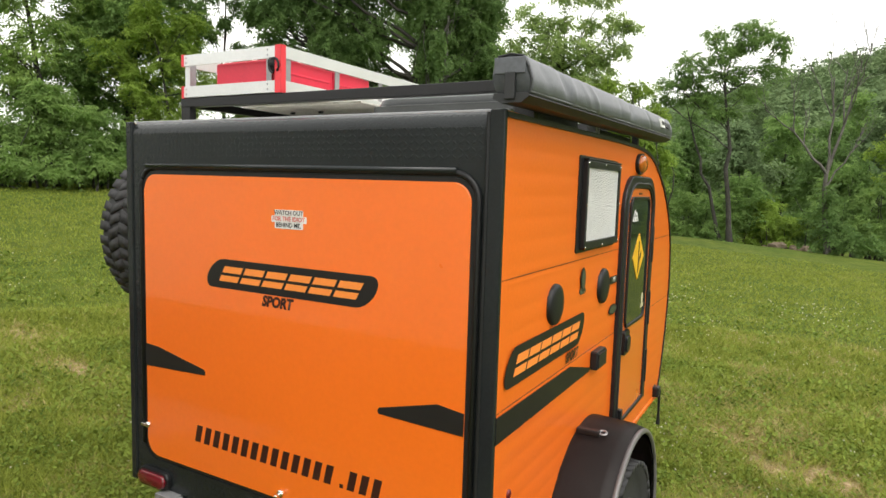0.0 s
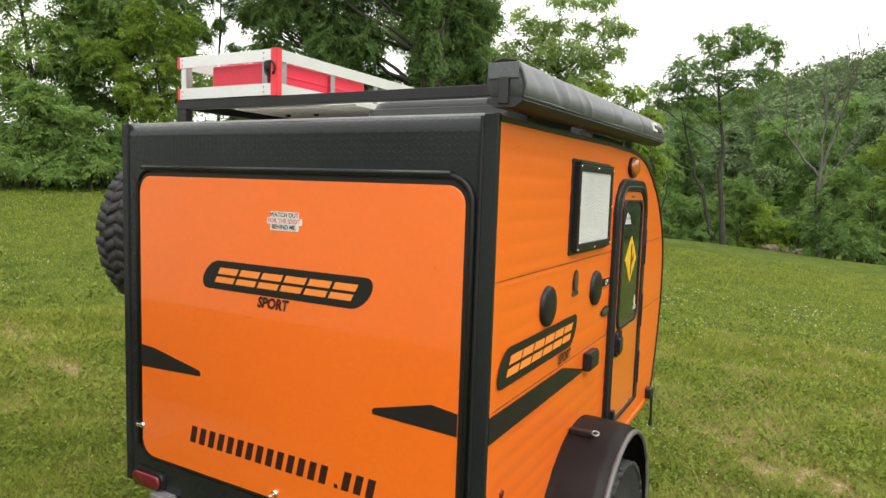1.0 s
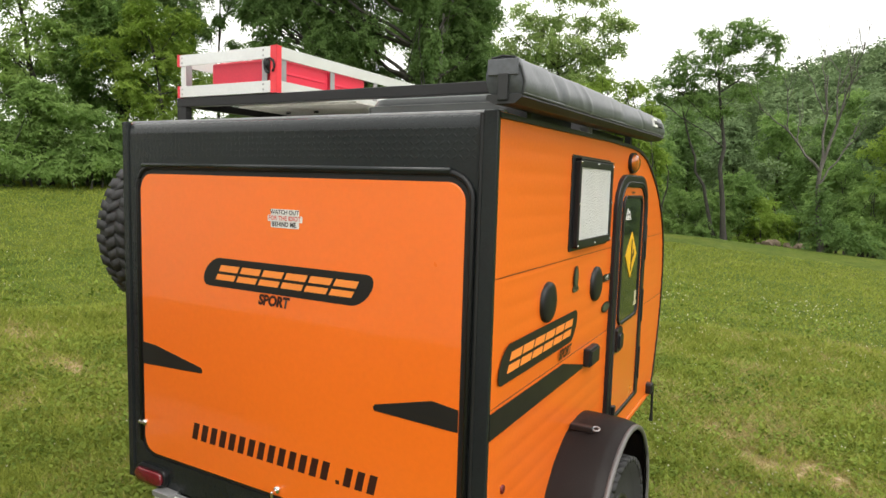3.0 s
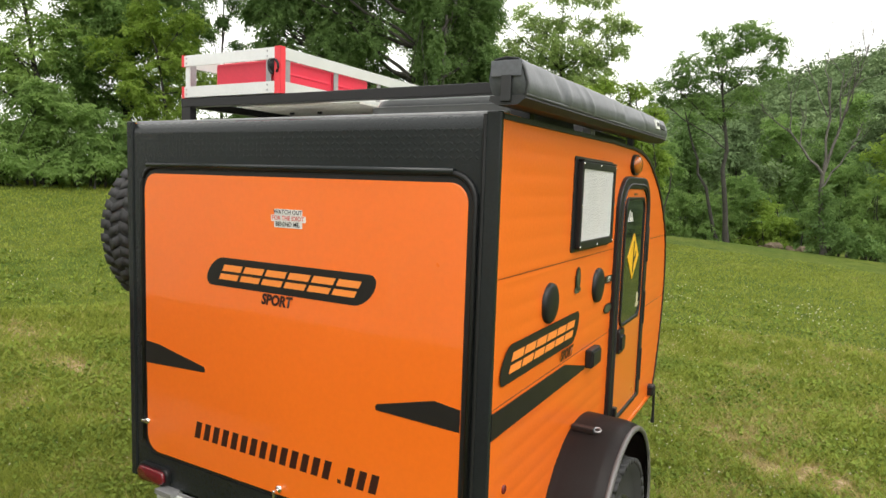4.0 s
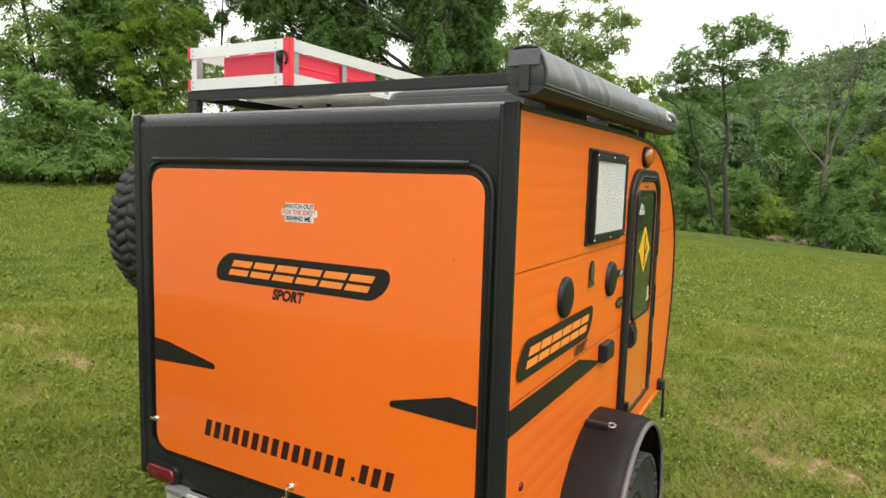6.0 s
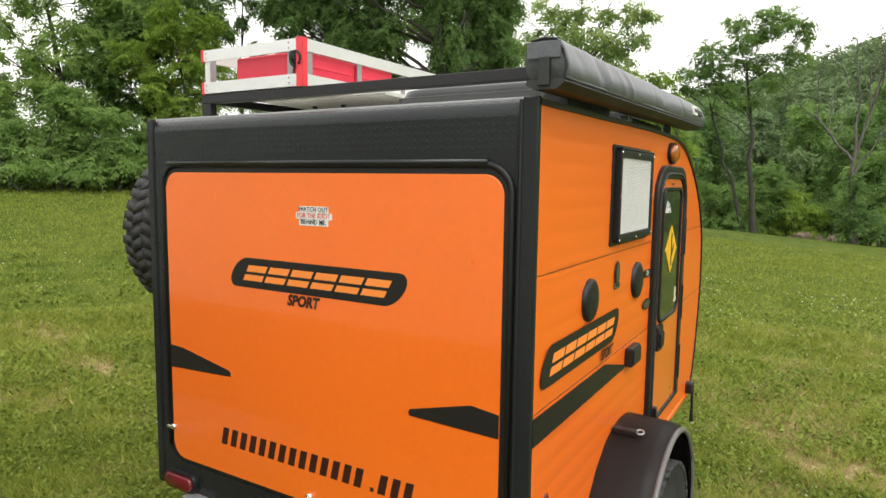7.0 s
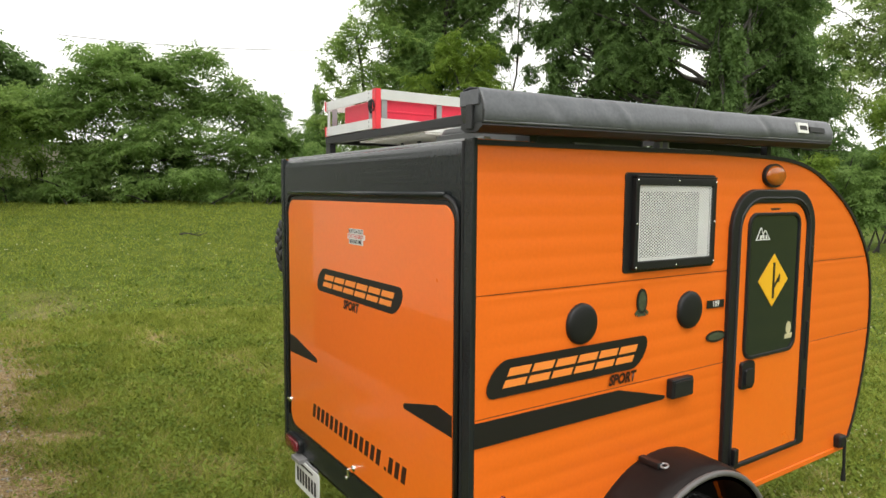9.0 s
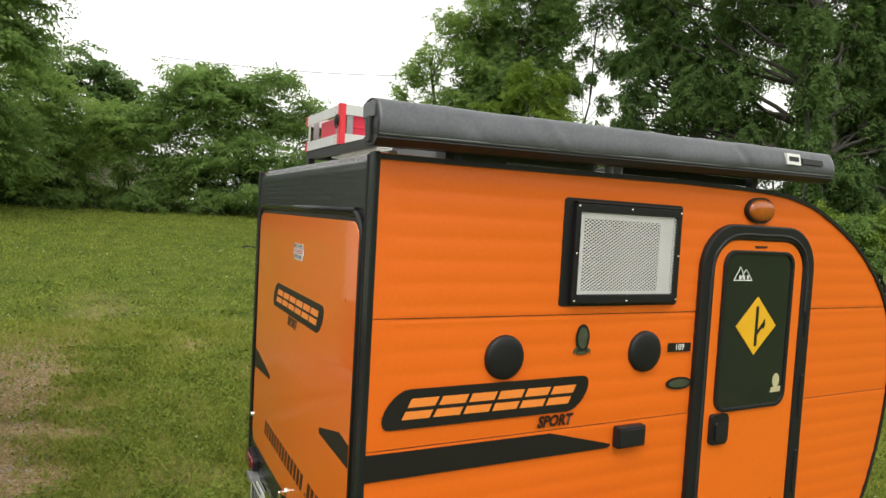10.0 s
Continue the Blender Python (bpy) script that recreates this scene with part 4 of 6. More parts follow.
for i in range(2):
    for j in range(2):
        part("bolt", drum(-1.83 + i * 0.14, Y0 + 0.40 + j * 0.13, 2.036, [(-0.010, 0.005), (0.007, 0.005)], 8), BLACK_STEEL, rack)

# ---- roof vent ----
vent = thing("roof_vent", (-1.10, Y0 + 0.62, 1.978), "smoke grey low roof vent lid", "roof vent")
bm = bmesh.new()
rows = []
for z, grow in ((1.970, 0.0), (2.026, 0.0), (2.030, -0.012), (2.050, -0.02), (2.062, -0.05), (2.065, -0.10)):
    rows.append([bm.verts.new((a, b, z)) for a, b in rounded(-1.36 - grow, -0.80 + grow, Y0 + 0.25 - grow, Y0 + 0.80 + grow, 0.05, n=5)])
for a, b in zip(rows, rows[1:]):
    for k in range(len(a)):
        bm.faces.new((a[k], a[(k + 1) % len(a)], b[(k + 1) % len(a)], b[k]))
bm.faces.new(rows[-1])
part("lid", bm, VENT_GREY, vent)

# ---- awning in its cover ----
awning = thing("awning", (-0.72, Y0 + 0.9, 1.985), "rolled awning in a grey zipped cover along the roof edge", "awning")
CUT = [(-0.756, 2.094), (-0.724, 2.100), (-0.690, 2.095), (-0.674, 2.069), (-0.664, 2.037), (-0.668, 2.006), (-0.700, 2.000), (-0.756, 2.004), (-0.772, 2.040), (-0.769, 2.072)]
fold_rng = np.random.default_rng(4)
# creases of the cover: place along it, width, height and slant
FOLDS = [(p, fold_rng.uniform(0.006, 0.016), fold_rng.uniform(-4.2, 2.6), fold_rng.uniform(-3.0, 3.0)) for p in (0.05, 0.09, 0.14, 0.18, 0.24, 0.29, 0.33, 0.41, 0.47, 0.56, 0.63, 0.72, 0.78, 0.86, 0.93)]


def awning_rows(cut, n, sag):
    rows = []
    for i in range(n):
        t = i / (n - 1)
        y, lift = Y0 - 0.032 + 1.842 * t, 0.036 * t
        row = []
        for k, (x, z) in enumerate(cut):
            u = k / len(cut)
            fold = sum(h * math.exp(-((t - p - 0.05 * lean_by * (u - 0.3)) / wd) ** 2) for p, wd, h, lean_by in FOLDS)
            w = sag * (0.5 * math.sin(t * 17 + u * 5) + 0.35 * math.sin(t * 41 + u * 9 + 2 * math.sin(t * 9)) + fold * math.exp(-((u - 0.36) / 0.13) ** 2))
            cx, cz = -0.72, 2.055
            s = 1 + w / 0.05
            end = 1.0 if 0 < i < n - 1 else 0.96
            row.append((cx + (x - cx) * s * end, y, cz + (z - cz) * s * end * (1 - 0.08 * t) + lift))
        rows.append(row)
    return rows


def loft(rows):
    bm = bmesh.new()
    vr = [[bm.verts.new(p) for p in r] for r in rows]
    n = len(vr[0])
    for a, b in zip(vr, vr[1:]):
        for k in range(n):
            bm.faces.new((a[k], a[(k + 1) % n], b[(k + 1) % n], b[k]))
    bm.faces.new(vr[0])
    bm.faces.new(vr[-1])
    return bm


cut_fine = [tuple(p) for p in smooth_line(CUT, 3, closed=True)]
part("cover", loft(awning_rows(cut_fine, 170, 0.0021)), AWNING_CLOTH, awning, "creased grey PVC cover", smooth=True)
BASE = [(-0.765, 2.006), (-0.672, 2.006), (-0.668, 1.998), (-0.690, 1.982), (-0.745, 1.982), (-0.768, 1.994)]
part("base_profile", loft([[(x, Y0 - 0.034 + 1.846 * t, z + 0.036 * t) for x, z in BASE] for t in (0, 0.25, 0.5, 0.75, 1)]), AWNING_BASE, awning, "dark aluminium base profile")
part("piping", tube([(-0.669, Y0 - 0.03 + 1.84 * t / 10, 2.008 + 0.0036 * t) for t in range(11)], 0.0035, 6), STITCH, awning, "light seam along the cover")
part("end_seam", tube([(x * 1.0, Y0 - 0.034, z) for x, z in CUT[:6]], 0.003, 6), AWNING_BASE, awning)
part("end_flap", boxes((-0.764, -0.680, Y0 - 0.040, Y0 - 0.033, 2.052, 2.092), bevel=0.002), AWNING_CLOTH, awning, "stitched end flap")
part("buckle_strap", boxes((-0.734, -0.706, Y0 - 0.042, Y0 - 0.032, 1.990, 2.056), bevel=0.002), AWNING_BASE, awning, "black closing strap")
for v, w, mat in ((0.20, 0.03, BLACK_STEEL), (0.79, 0.012, GREY_METAL), (0.83, 0.008, GREY_METAL), (1.46, 0.03, BLACK_STEEL)):
    part("bracket", boxes((X0 - 0.03, X0 + 0.002 if w < 0.02 else X0 - 0.002, Y0 + v, Y0 + v + w, 1.968, 1.990 + 0.02 * v), bevel=0.002), mat, awning)


def cover_patch(y0, y1, b0, b1, off):
    """A thin label lying on the sloping face of the cover."""
    bm = bmesh.new()
    ring_in, ring_out = [], []
    for y, b in ((y0, b0), (y1, b0), (y1, b1), (y0, b1)):
        x = -0.6580 - 0.20 * (b - 2.066)
        ring_in.append(bm.verts.new((x - 0.010, y, b)))
        ring_out.append(bm.verts.new((x + off, y, b)))
    bm.faces.new(ring_out)
    for k in range(4):
        bm.faces.new((ring_in[k], ring_in[(k + 1) % 4], ring_out[(k + 1) % 4], ring_out[k]))
    return bm


tag_y = Y0 + 1.525
part("maker_tag", cover_patch(tag_y, tag_y + 0.074, 2.066, 2.106, 0.001), DECAL_WHITE, awning, "small white maker's tag")
part("maker_bar", cover_patch(tag_y + 0.010, tag_y + 0.064, 2.078, 2.095, 0.002), DECAL_BLACK, awning)
part("maker_bar", cover_patch(tag_y + 0.086, tag_y + 0.205, 2.074, 2.094, 0.001), AWNING_BASE, awning)
# black strip closing the gap between roof and cover
part("gap_strip", boxes((X0 - 0.050, X0 - 0.044, Y0 + 0.86, Y0 + 1.50, 1.984, 2.012), bevel=0.002), BLACK_STEEL, awning, "black strip in the gap under the cover")
part("roof_rail", boxes((X0 - 0.05, X0 - 0.038, Y0 + 0.42, Y0 + 1.42, 1.974, 1.982), bevel=0.002), GREY_METAL, awning, "thin aluminium rail under the cover")

# ---- aluminium cargo basket ----
BX0, BX1, BY0, BY1, BZ0, BZ1 = -2.212, -1.700, Y0 + 0.195, Y0 + 1.40, 2.084, 2.245
basket = thing("cargo_basket", ((BX0 + BX1) / 2, (BY0 + BY1) / 2, BZ0), "white aluminium cargo basket with red corner brackets", "cargo basket")
for z0, z1 in ((BZ0, BZ0 + 0.042), (BZ1 - 0.042, BZ1)):
    part("rail", boxes((BX0, BX1, BY0, BY0 + 0.005, z0, z1), bevel=0.001), ALU, basket)
    part("rail", boxes((BX0, BX1, BY1 - 0.005, BY1, z0, z1), bevel=0.001), ALU, basket)
    part("rail", boxes((BX0, BX0 + 0.005, BY0 + 0.006, BY1 - 0.006, z0, z1), bevel=0.001), ALU, basket)
    part("rail", boxes((BX1 - 0.005, BX1, BY0 + 0.006, BY1 - 0.006, z0, z1), bevel=0.001), ALU, basket)
for x in (BX0 + 0.008, BX1 - 0.075):
    part("upright", boxes((x, x + 0.024, BY0 + 0.0055, BY0 + 0.009, BZ0 + 0.004, BZ1 - 0.004)), GREY_METAL if x > -2 else ALU, basket)
for y in (BY0 + 0.030, BY0 + 0.305, BY0 + 0.60, BY0 + 0.90):
    part("upright", boxes((BX1 - 0.009, BX1 - 0.0055, y, y + 0.026, BZ0 + 0.004, BZ1 - 0.004)), GREY_METAL, basket)
    part("upright", boxes((BX0 + 0.0055, BX0 + 0.009, y, y + 0.026, BZ0 + 0.004, BZ1 - 0.004)), GREY_METAL, basket)
bm = boxes((BX1 - 0.026, BX1 + 0.003, BY0 - 0.003, BY0 - 0.0006, BZ0 - 0.002, BZ1 + 0.002), (BX1 + 0.0006, BX1 + 0.003, BY0 - 0.002, BY0 + 0.022, BZ0 - 0.002, BZ1 + 0.002))
part("corner_bracket", bm, RED_BRACKET, basket, "red corner plate")
for z0, z1 in ((BZ0 - 0.002, BZ0 + 0.043), (BZ1 - 0.043, BZ1 + 0.002)):
    part("corner_bracket", boxes((BX0 - 0.004, BX0 + 0.006, BY0 - 0.003, BY0 + 0.018, z0, z1)), RED_BRACKET, basket, "red corner plate")
for x in (BX0 + 0.02, BX1 - 0.063):
    for z in (BZ0 + 0.012, BZ0 + 0.030, BZ1 - 0.030, BZ1 - 0.012):
        part("rivet", boxes((x - 0.003, x + 0.003, BY0 - 0.0022, BY0 + 0.001, z - 0.003, z + 0.003), bevel=0.001), GREY_METAL, basket)
part("floor_plate", boxes((BX0 + 0.006, BX1 - 0.006, BY0 + 0.006, BY1 - 0.006, BZ0 + 0.001, BZ0 + 0.005)), ALU_SHEET, basket, "aluminium floor sheet")


def fuel_can(y0, y1):
    can = thing("fuel_container", (-1.885, (y0 + y1) / 2, BZ0 + 0.005), "flat red plastic fuel container lying in the basket", "fuel container", "fuel containers in the basket")
    part("body", boxes((-2.050, -1.716, y0, y1, BZ0 + 0.006, BZ0 + 0.122), bevel=0.007), RED_PLASTIC, can, smooth=False)
    part("rib", boxes((-1.718, -1.7125, y0 + 0.02, y1 - 0.02, BZ0 + 0.070, BZ0 + 0.078), bevel=0.002), RED_PLASTIC, can)
    part("rib", boxes((-2.03, -1.74, y0 + 0.02, y1 - 0.02, BZ0 + 0.121, BZ0 + 0.128), bevel=0.003), RED_PLASTIC, can)
    return can


first = fuel_can(BY0 + 0.022, BY0 + 0.302)
part("cap", drum(-1.742, BY0 + 0.016, BZ0 + 0.102, [(-0.016, 0.020), (-0.012, 0.026), (0.012, 0.026), (0.016, 0.020)], 18), BLACK_TRIM, first, "black screw cap")
part("cap_tether", tube([(-1.728 + 0.023 * math.cos(a), BY0 - 0.006, BZ0 + 0.092 + 0.025 * math.sin(a)) for a in np.linspace(-0.9, 4.6, 18)], 0.0045, 6), BLACK_TRIM, first, "black strap of the cap", smooth=True)
fuel_can(BY0 + 0.306, BY0 + 0.545)


# ---- trees and bushes ----
EYE0 = np.array((0.0, 0.1, 1.775))


def far(yaw, dist, el=None):
    """A place seen from the start of the walk: bearing to the left of the y axis, distance and elevation in degrees."""
    a = radians(yaw)
    x, y = EYE0[0] - dist * math.sin(a), EYE0[1] + dist * math.cos(a)
    z = float(ground_z(x, y)) if el is None else EYE0[2] + dist * math.tan(radians(el))
    return np.array((x, y, z))


def sprays(rng, base, axis, span, pairs, length, width, sag):
    """Leafy twigs or fronds: paired blades along a drooping stalk; vertices, faces and a tone for each blade."""
    k = len(base)
    flat = np.array((0, 0, 1.0)) + rng.normal(size=(k, 3)) * 0.45
    flat -= (flat * axis).sum(1)[:, None] * axis
    flat /= np.linalg.norm(flat, axis=1)[:, None] + 1e-6
    across = np.cross(flat, axis)
    t = (np.repeat(np.arange(pairs), 2) + rng.uniform(0.3, 0.7, (k, 2 * pairs))) / pairs
    way = np.where(np.arange(2 * pairs) % 2, 1.0, -1.0)[None, :, None]
    foot = base[:, None] + axis[:, None] * (t * span[:, None])[:, :, None]
    foot[:, :, 2] -= sag * span[:, None] * t ** 2
    size = (0.55 + 0.6 * np.sin(np.pi * (0.12 + 0.76 * t))) * rng.uniform(0.8, 1.2, t.shape)
    run = across[:, None] * way * 0.85 + axis[:, None] * 0.55 + rng.normal(size=(k, 2 * pairs, 3)) * 0.17
    run[:, :, 2] -= 0.2 + 0.5 * sag
    run /= np.linalg.norm(run, axis=2)[:, :, None]
    up = flat[:, None] + rng.normal(size=(k, 2 * pairs, 3)) * 0.38
    wide = np.cross(up, run)
    wide /= np.linalg.norm(wide, axis=2)[:, :, None] + 1e-6
    L, W = (length * size)[:, :, None], (width * size)[:, :, None]
    tip = foot + run * L
    tip[:, :, 2] -= 0.14 * L[:, :, 0]
    low = foot + run * L * 0.22
    V = np.stack([low + wide * W * 0.5, tip, low - wide * W * 0.5], 2).reshape(-1, 3)
    tone = 0.68 * rng.uniform(0, 1, (k, 1)) + 0.32 * rng.uniform(0, 1, (k, 2 * pairs))
    return V, np.repeat(tone.ravel(), 3)


def leaf_cloud(rng, lobes, length, width, cover, droop=0.25, pairs=5, tuft=0):
    """A crown's leaves in uneven clumps round the lobes. tuft: fronds that spread from one twig's end."""
    vs, tones = [], []
    span = pairs * length * 0.66
    for c, r in lobes:
        r = np.array(r)
        blades = cover * math.pi * (r[0] + r[1]) / 2 * r[2] / (length * width * 0.4)
        k = max(4, int(blades / (2 * pairs)))
        if tuft:
            k = max(1, int(round(k / tuft)))
        d = rng.normal(size=(k, 3))
        d /= np.linalg.norm(d, axis=1)[:, None]
        q, ph = rng.normal(size=(5, 3)) * 1.6, rng.uniform(0, 6.28, 5)
        rad = rng.uniform(0.0, 1.0, k) ** 0.45 * (0.95 + 0.40 * np.sin(d @ q.T * 2.0 + ph).mean(1))
        at = c + d * rad[:, None] * r
        if tuft:
            turn = (np.arange(tuft) * 2 * np.pi / tuft)[None] + rng.uniform(0, 6.28, (k, 1)) + rng.normal(size=(k, tuft)) * 0.25
            axis = np.stack([np.cos(turn), np.sin(turn), rng.uniform(-0.25, 1.0, (k, tuft))], -1) + 0.45 * (d * np.array((1, 1, 0.5)))[:, None]
            axis = axis.reshape(-1, 3)
            base = np.repeat(at, tuft, 0)
        else:
            axis = d * np.array((1, 1, 0.5)) + rng.normal(size=(k, 3)) * np.array((0.6, 0.6, 0.35)) + np.array((0, 0, 0.12 - droop))
            base = at
        axis /= np.linalg.norm(axis, axis=1)[:, None]
        lengths = span * rng.uniform(0.7, 1.25, len(base))
        if not tuft:
            base = base - axis * lengths[:, None] * 0.5
        v, tone = sprays(rng, base, axis, lengths, pairs, length, width, 0.15 + 0.5 * droop)
        vs.append(v)
        tones.append(tone)
    V = np.concatenate(vs)
    return V, np.arange(len(V)).reshape(-1, 3), np.concatenate(tones)


def foliage(name, cloud, mat, parent=None, label=""):
    """Links a leaf cloud, with each blade's own tone."""
    v, f, tone = cloud
    ob = raw(name, v, f, mat, parent, label=label)
    ob.data.attributes.new("tone", "FLOAT", "POINT").data.foreach_set("value", tone.astype(np.float32))
    return ob


def limb(rng, a, b, r0, r1, bow=0.12, n=7):
    a, b = np.array(a, float), np.array(b, float)
    span = np.linalg.norm(b - a)
    side_way = rng.normal(size=3) * bow * span
    t = np.linspace(0, 1, n)[:, None]
    pts = a + (b - a) * t + side_way * (t * (1 - t)) * 2 + rng.normal(size=(n, 3)) * 0.015 * span * (t * (1 - t)) * 4
    return tube_rows(pts, r0 + (r1 - r0) * t[:, 0] ** 0.8, 7)


def joined(pieces):
    vs, fs, k = [], [], 0
    for v, f in pieces:
        vs.append(v)
        fs.append(f + k)
        k += len(v)
    return np.concatenate(vs), np.concatenate(fs)


def plant(name, label, category, foot, lobes, mat, seed, length=0.155, width=0.075, cover=2.3, trunk=0.0, lean=(0, 0), droop=0.25, bark=BARK, group="", clumps=11, pairs=5, tuft=0, upright=False):
    """A tree or bush: a tapered trunk, limbs to each lobe with twigs, and a crown of leaves."""
    rng = np.random.default_rng(seed)
    yaw, dist = foot
    base = far(yaw, dist)
    cl = []
    for ly, le, ld, rw, rh in lobes:
        c = far(ly, ld, le)
        w = ld * math.tan(radians(rw))
        cl.append((c, (w, w, ld * math.tan(radians(rh)))))
    top = max(c[2] for c, _ in cl)
    small = []
    for c, r in cl:
        r = np.array(r)
        for _ in range(clumps):
            w = rng.normal(size=3)
            w /= np.linalg.norm(w)
            small.append((c + w * r * rng.uniform(0.35, 1.0), r * rng.uniform(0.26, 0.56) * np.array((1.15, 1.15, 0.75))))
        small.append((c, r * 0.78))
    tree = thing(name, tuple(base), label, category, group)
    pieces = []
    if trunk:
        mid = np.mean([c for c, _ in cl], 0)
        if upright:
            mid = base
        head = np.array((mid[0] + lean[0], mid[1] + lean[1], base[2] + (top - base[2]) * 0.78))
        n = 10
        t = np.linspace(0, 1, n)[:, None]
        pts = (base - np.array((0, 0, 0.15))) * (1 - t) + head * t + rng.normal(size=(n, 3)) * 0.06 * np.sin(t * 3.1)
        rad = trunk * (1 - 0.72 * t[:, 0]) * np.where(t[:, 0] < 0.06, 1.35, 1.0)
        pieces.append(tube_rows(pts, rad, 10))
        for c, r in cl:
            k = int(np.clip(np.argmin(np.abs(pts[:, 2] - (c[2] - 0.9 * np.linalg.norm(c[:2] - base[:2]) * 0.6 - 0.4))), 3, n - 2))
            pieces.append(limb(rng, pts[k], c, rad[k] * 0.34, 0.02, 0.10))
            for _ in range(4):
                tip = c + rng.normal(size=3) * np.array(r) * 0.5
                pieces.append(limb(rng, c * 0.7 + pts[k] * 0.3, tip, rad[k] * 0.14, 0.008, 0.12, 5))
    else:
        for c, r in cl:
            for _ in range(3):
                foot_at = np.array((c[0], c[1], 0)) + np.append(rng.normal(size=2) * r[0] * 0.4, 0)
                foot_at[2] = float(ground_z(foot_at[0], foot_at[1])) - 0.05
                pieces.append(limb(rng, foot_at, c + rng.normal(size=3) * np.array(r) * 0.45, 0.045, 0.012, 0.10, 6))
    v, f = joined(pieces)
    raw("trunk" if trunk else "stem", v, f, bark, tree, smooth=True, kind="" if trunk else "stuff")
    v, f, tone = leaf_cloud(rng, small, 0.92 * length, 0.92 * width, 0.9 * cover, droop, pairs, tuft)
    v[:, 2] = np.maximum(v[:, 2], ground_z(v[:, 0], v[:, 1]) + 0.02)
    foliage("crown", (v, f, tone), mat, tree)
    return tree


FROND = dict(length=0.20, width=0.075, droop=0.5, pairs=7, tuft=8)
plant("tree", "tall leafy tree with hanging green fronds at the lawn's edge", "tree", (100.4, 20.5), [(100.4, 13, 20, 5.5, 5), (97.4, 17, 20, 3.6, 4), (102.9, 19, 20, 6, 5), (98.9, 7.5, 20, 4.5, 4), (96.9, 11.5, 20, 2.8, 3.4), (101.4, 4, 20, 5, 4), (96.4, 15, 20, 2.4, 3), (98.4, 21, 20, 4, 3.5), (96.4, 6, 20.5, 3, 3), (93.7, 14.5, 20, 1.8, 2.2), (93.6, 18.5, 20, 2.0, 2.6), (94.2, 11.6, 20, 1.7, 1.8), (95.2, 13.2, 20, 1.9, 2.4), (94.7, 17.5, 20, 1.8, 2.6), (94.6, 3.6, 21, 2.4, 2.4)], LEAF_BUSH, 11, trunk=0.2, cover=2.2, **FROND)
plant("tree", "dark green rounded tree behind the hedge", "tree", (91.4, 33), [(91.9, 9.6, 33, 2.4, 2.2), (89.4, 8.4, 33, 2.4, 2.0), (94.4, 9.6, 33, 2.5, 2.2), (87.9, 7.6, 33, 2.0, 1.9), (91.4, 5, 33, 4, 2.5), (89.9, 10.0, 33, 1.6, 1.3), (87.8, 9.0, 33, 1.2, 1.0), (86.2, 6.0, 33, 1.5, 1.8)], LEAF_DARK, 12, trunk=0.2, length=0.24, width=0.12)
plant("tree", "low sumac-like tree with layered green fronds", "tree", (92.9, 25), [(93.9, 6.2, 25, 3.6, 2.8), (89.9, 4.8, 25, 3.2, 2.6), (96.9, 5.2, 24, 3.6, 3.6), (93, 1.6, 25, 2.6, 2.0), (96.4, 1.2, 24, 4, 2), (88.4, 6.5, 25.5, 1.8, 1.5), (93.4, 8.6, 25, 2.2, 1.2), (87.6, 5.6, 26, 2.2, 1.6), (94.9, 10, 25, 2.0, 1.4), (86, 5.6, 25.3, 2.2, 1.6), (94.2, 3.4, 24.3, 2.6, 2.2)], LEAF_SUMAC, 13, trunk=0.13, cover=2.5, **FROND)
plant("tree", "broad low tree with layered green fronds", "tree", (79.9, 25), [(81.9, 8.4, 25, 3.1, 3.0), (77.9, 8.8, 25.5, 2.8, 2.7), (84.7, 5.6, 25, 2.6, 2.6), (74.4, 6.9, 26, 2.6, 2.4), (79.4, 4.0, 24.5, 4.2, 2.8), (73.4, 3.4, 25, 3.3, 2.4), (83.4, 2.0, 24.6, 3, 1.8), (71.4, 6.3, 26, 1.6, 2.0), (80.4, 10.2, 25, 1.3, 1.0), (76.4, 10.3, 25.5, 1.3, 1.0), (82.4, 10.2, 25, 1.3, 1.0), (78.4, 9.8, 25, 1.5, 1.2), (72.6, 8.4, 26, 1.4, 1.2), (85.6, 7.2, 25, 1.3, 1.1), (78.8, 6.2, 25.3, 3.2, 2.2), (80.6, 10.9, 25, 0.9, 0.8), (75.4, 10.9, 25.5, 0.9, 0.8), (84, 8.4, 25, 1.1, 0.9)], LEAF_BUSH, 14, trunk=0.14, cover=2.5, **FROND)
plant("bush", "dense green bush at the foot of the hedge", "bush", (74.4, 24), [(75.4, 0.9, 23.6, 3.2, 1.6), (69.9, 1.0, 24, 3, 1.6), (79.9, 0.3, 23.6, 2.2, 1.2), (85.9, 0.2, 23.6, 2.6, 1.0), (66.4, 0.8, 23.5, 2.6, 1.7), (91.4, 0.0, 23.6, 2.8, 0.9)], LEAF_BUSH, 15, cover=2.2)
plant("tree", "mid-green tree with an open top", "tree", (68.9, 27.5), [(69.9, 5.0, 27, 2.6, 2.6), (67.7, 3.6, 27, 2.6, 2.4), (69.6, 7.6, 27.5, 1.4, 1.4), (71.2, 7.0, 27, 1.5, 1.5), (65.7, 4.0, 29, 2.2, 2.2)], LEAF_MID, 16, trunk=0.12)
plant("conifer", "dark narrow conifer beyond the hedge", "conifer", (66.4, 46), [(66.4, 9.0 - 0.46 * i, 46, 0.10 + 0.13 * i, 0.42) for i in range(14)] + [(65, 7.2 - 0.5 * i, 47, 0.10 + 0.14 * i, 0.45) for i in range(9)], LEAF_DARK, 17, length=0.20, width=0.06, cover=1.3, clumps=7, trunk=0.12, droop=0.6)
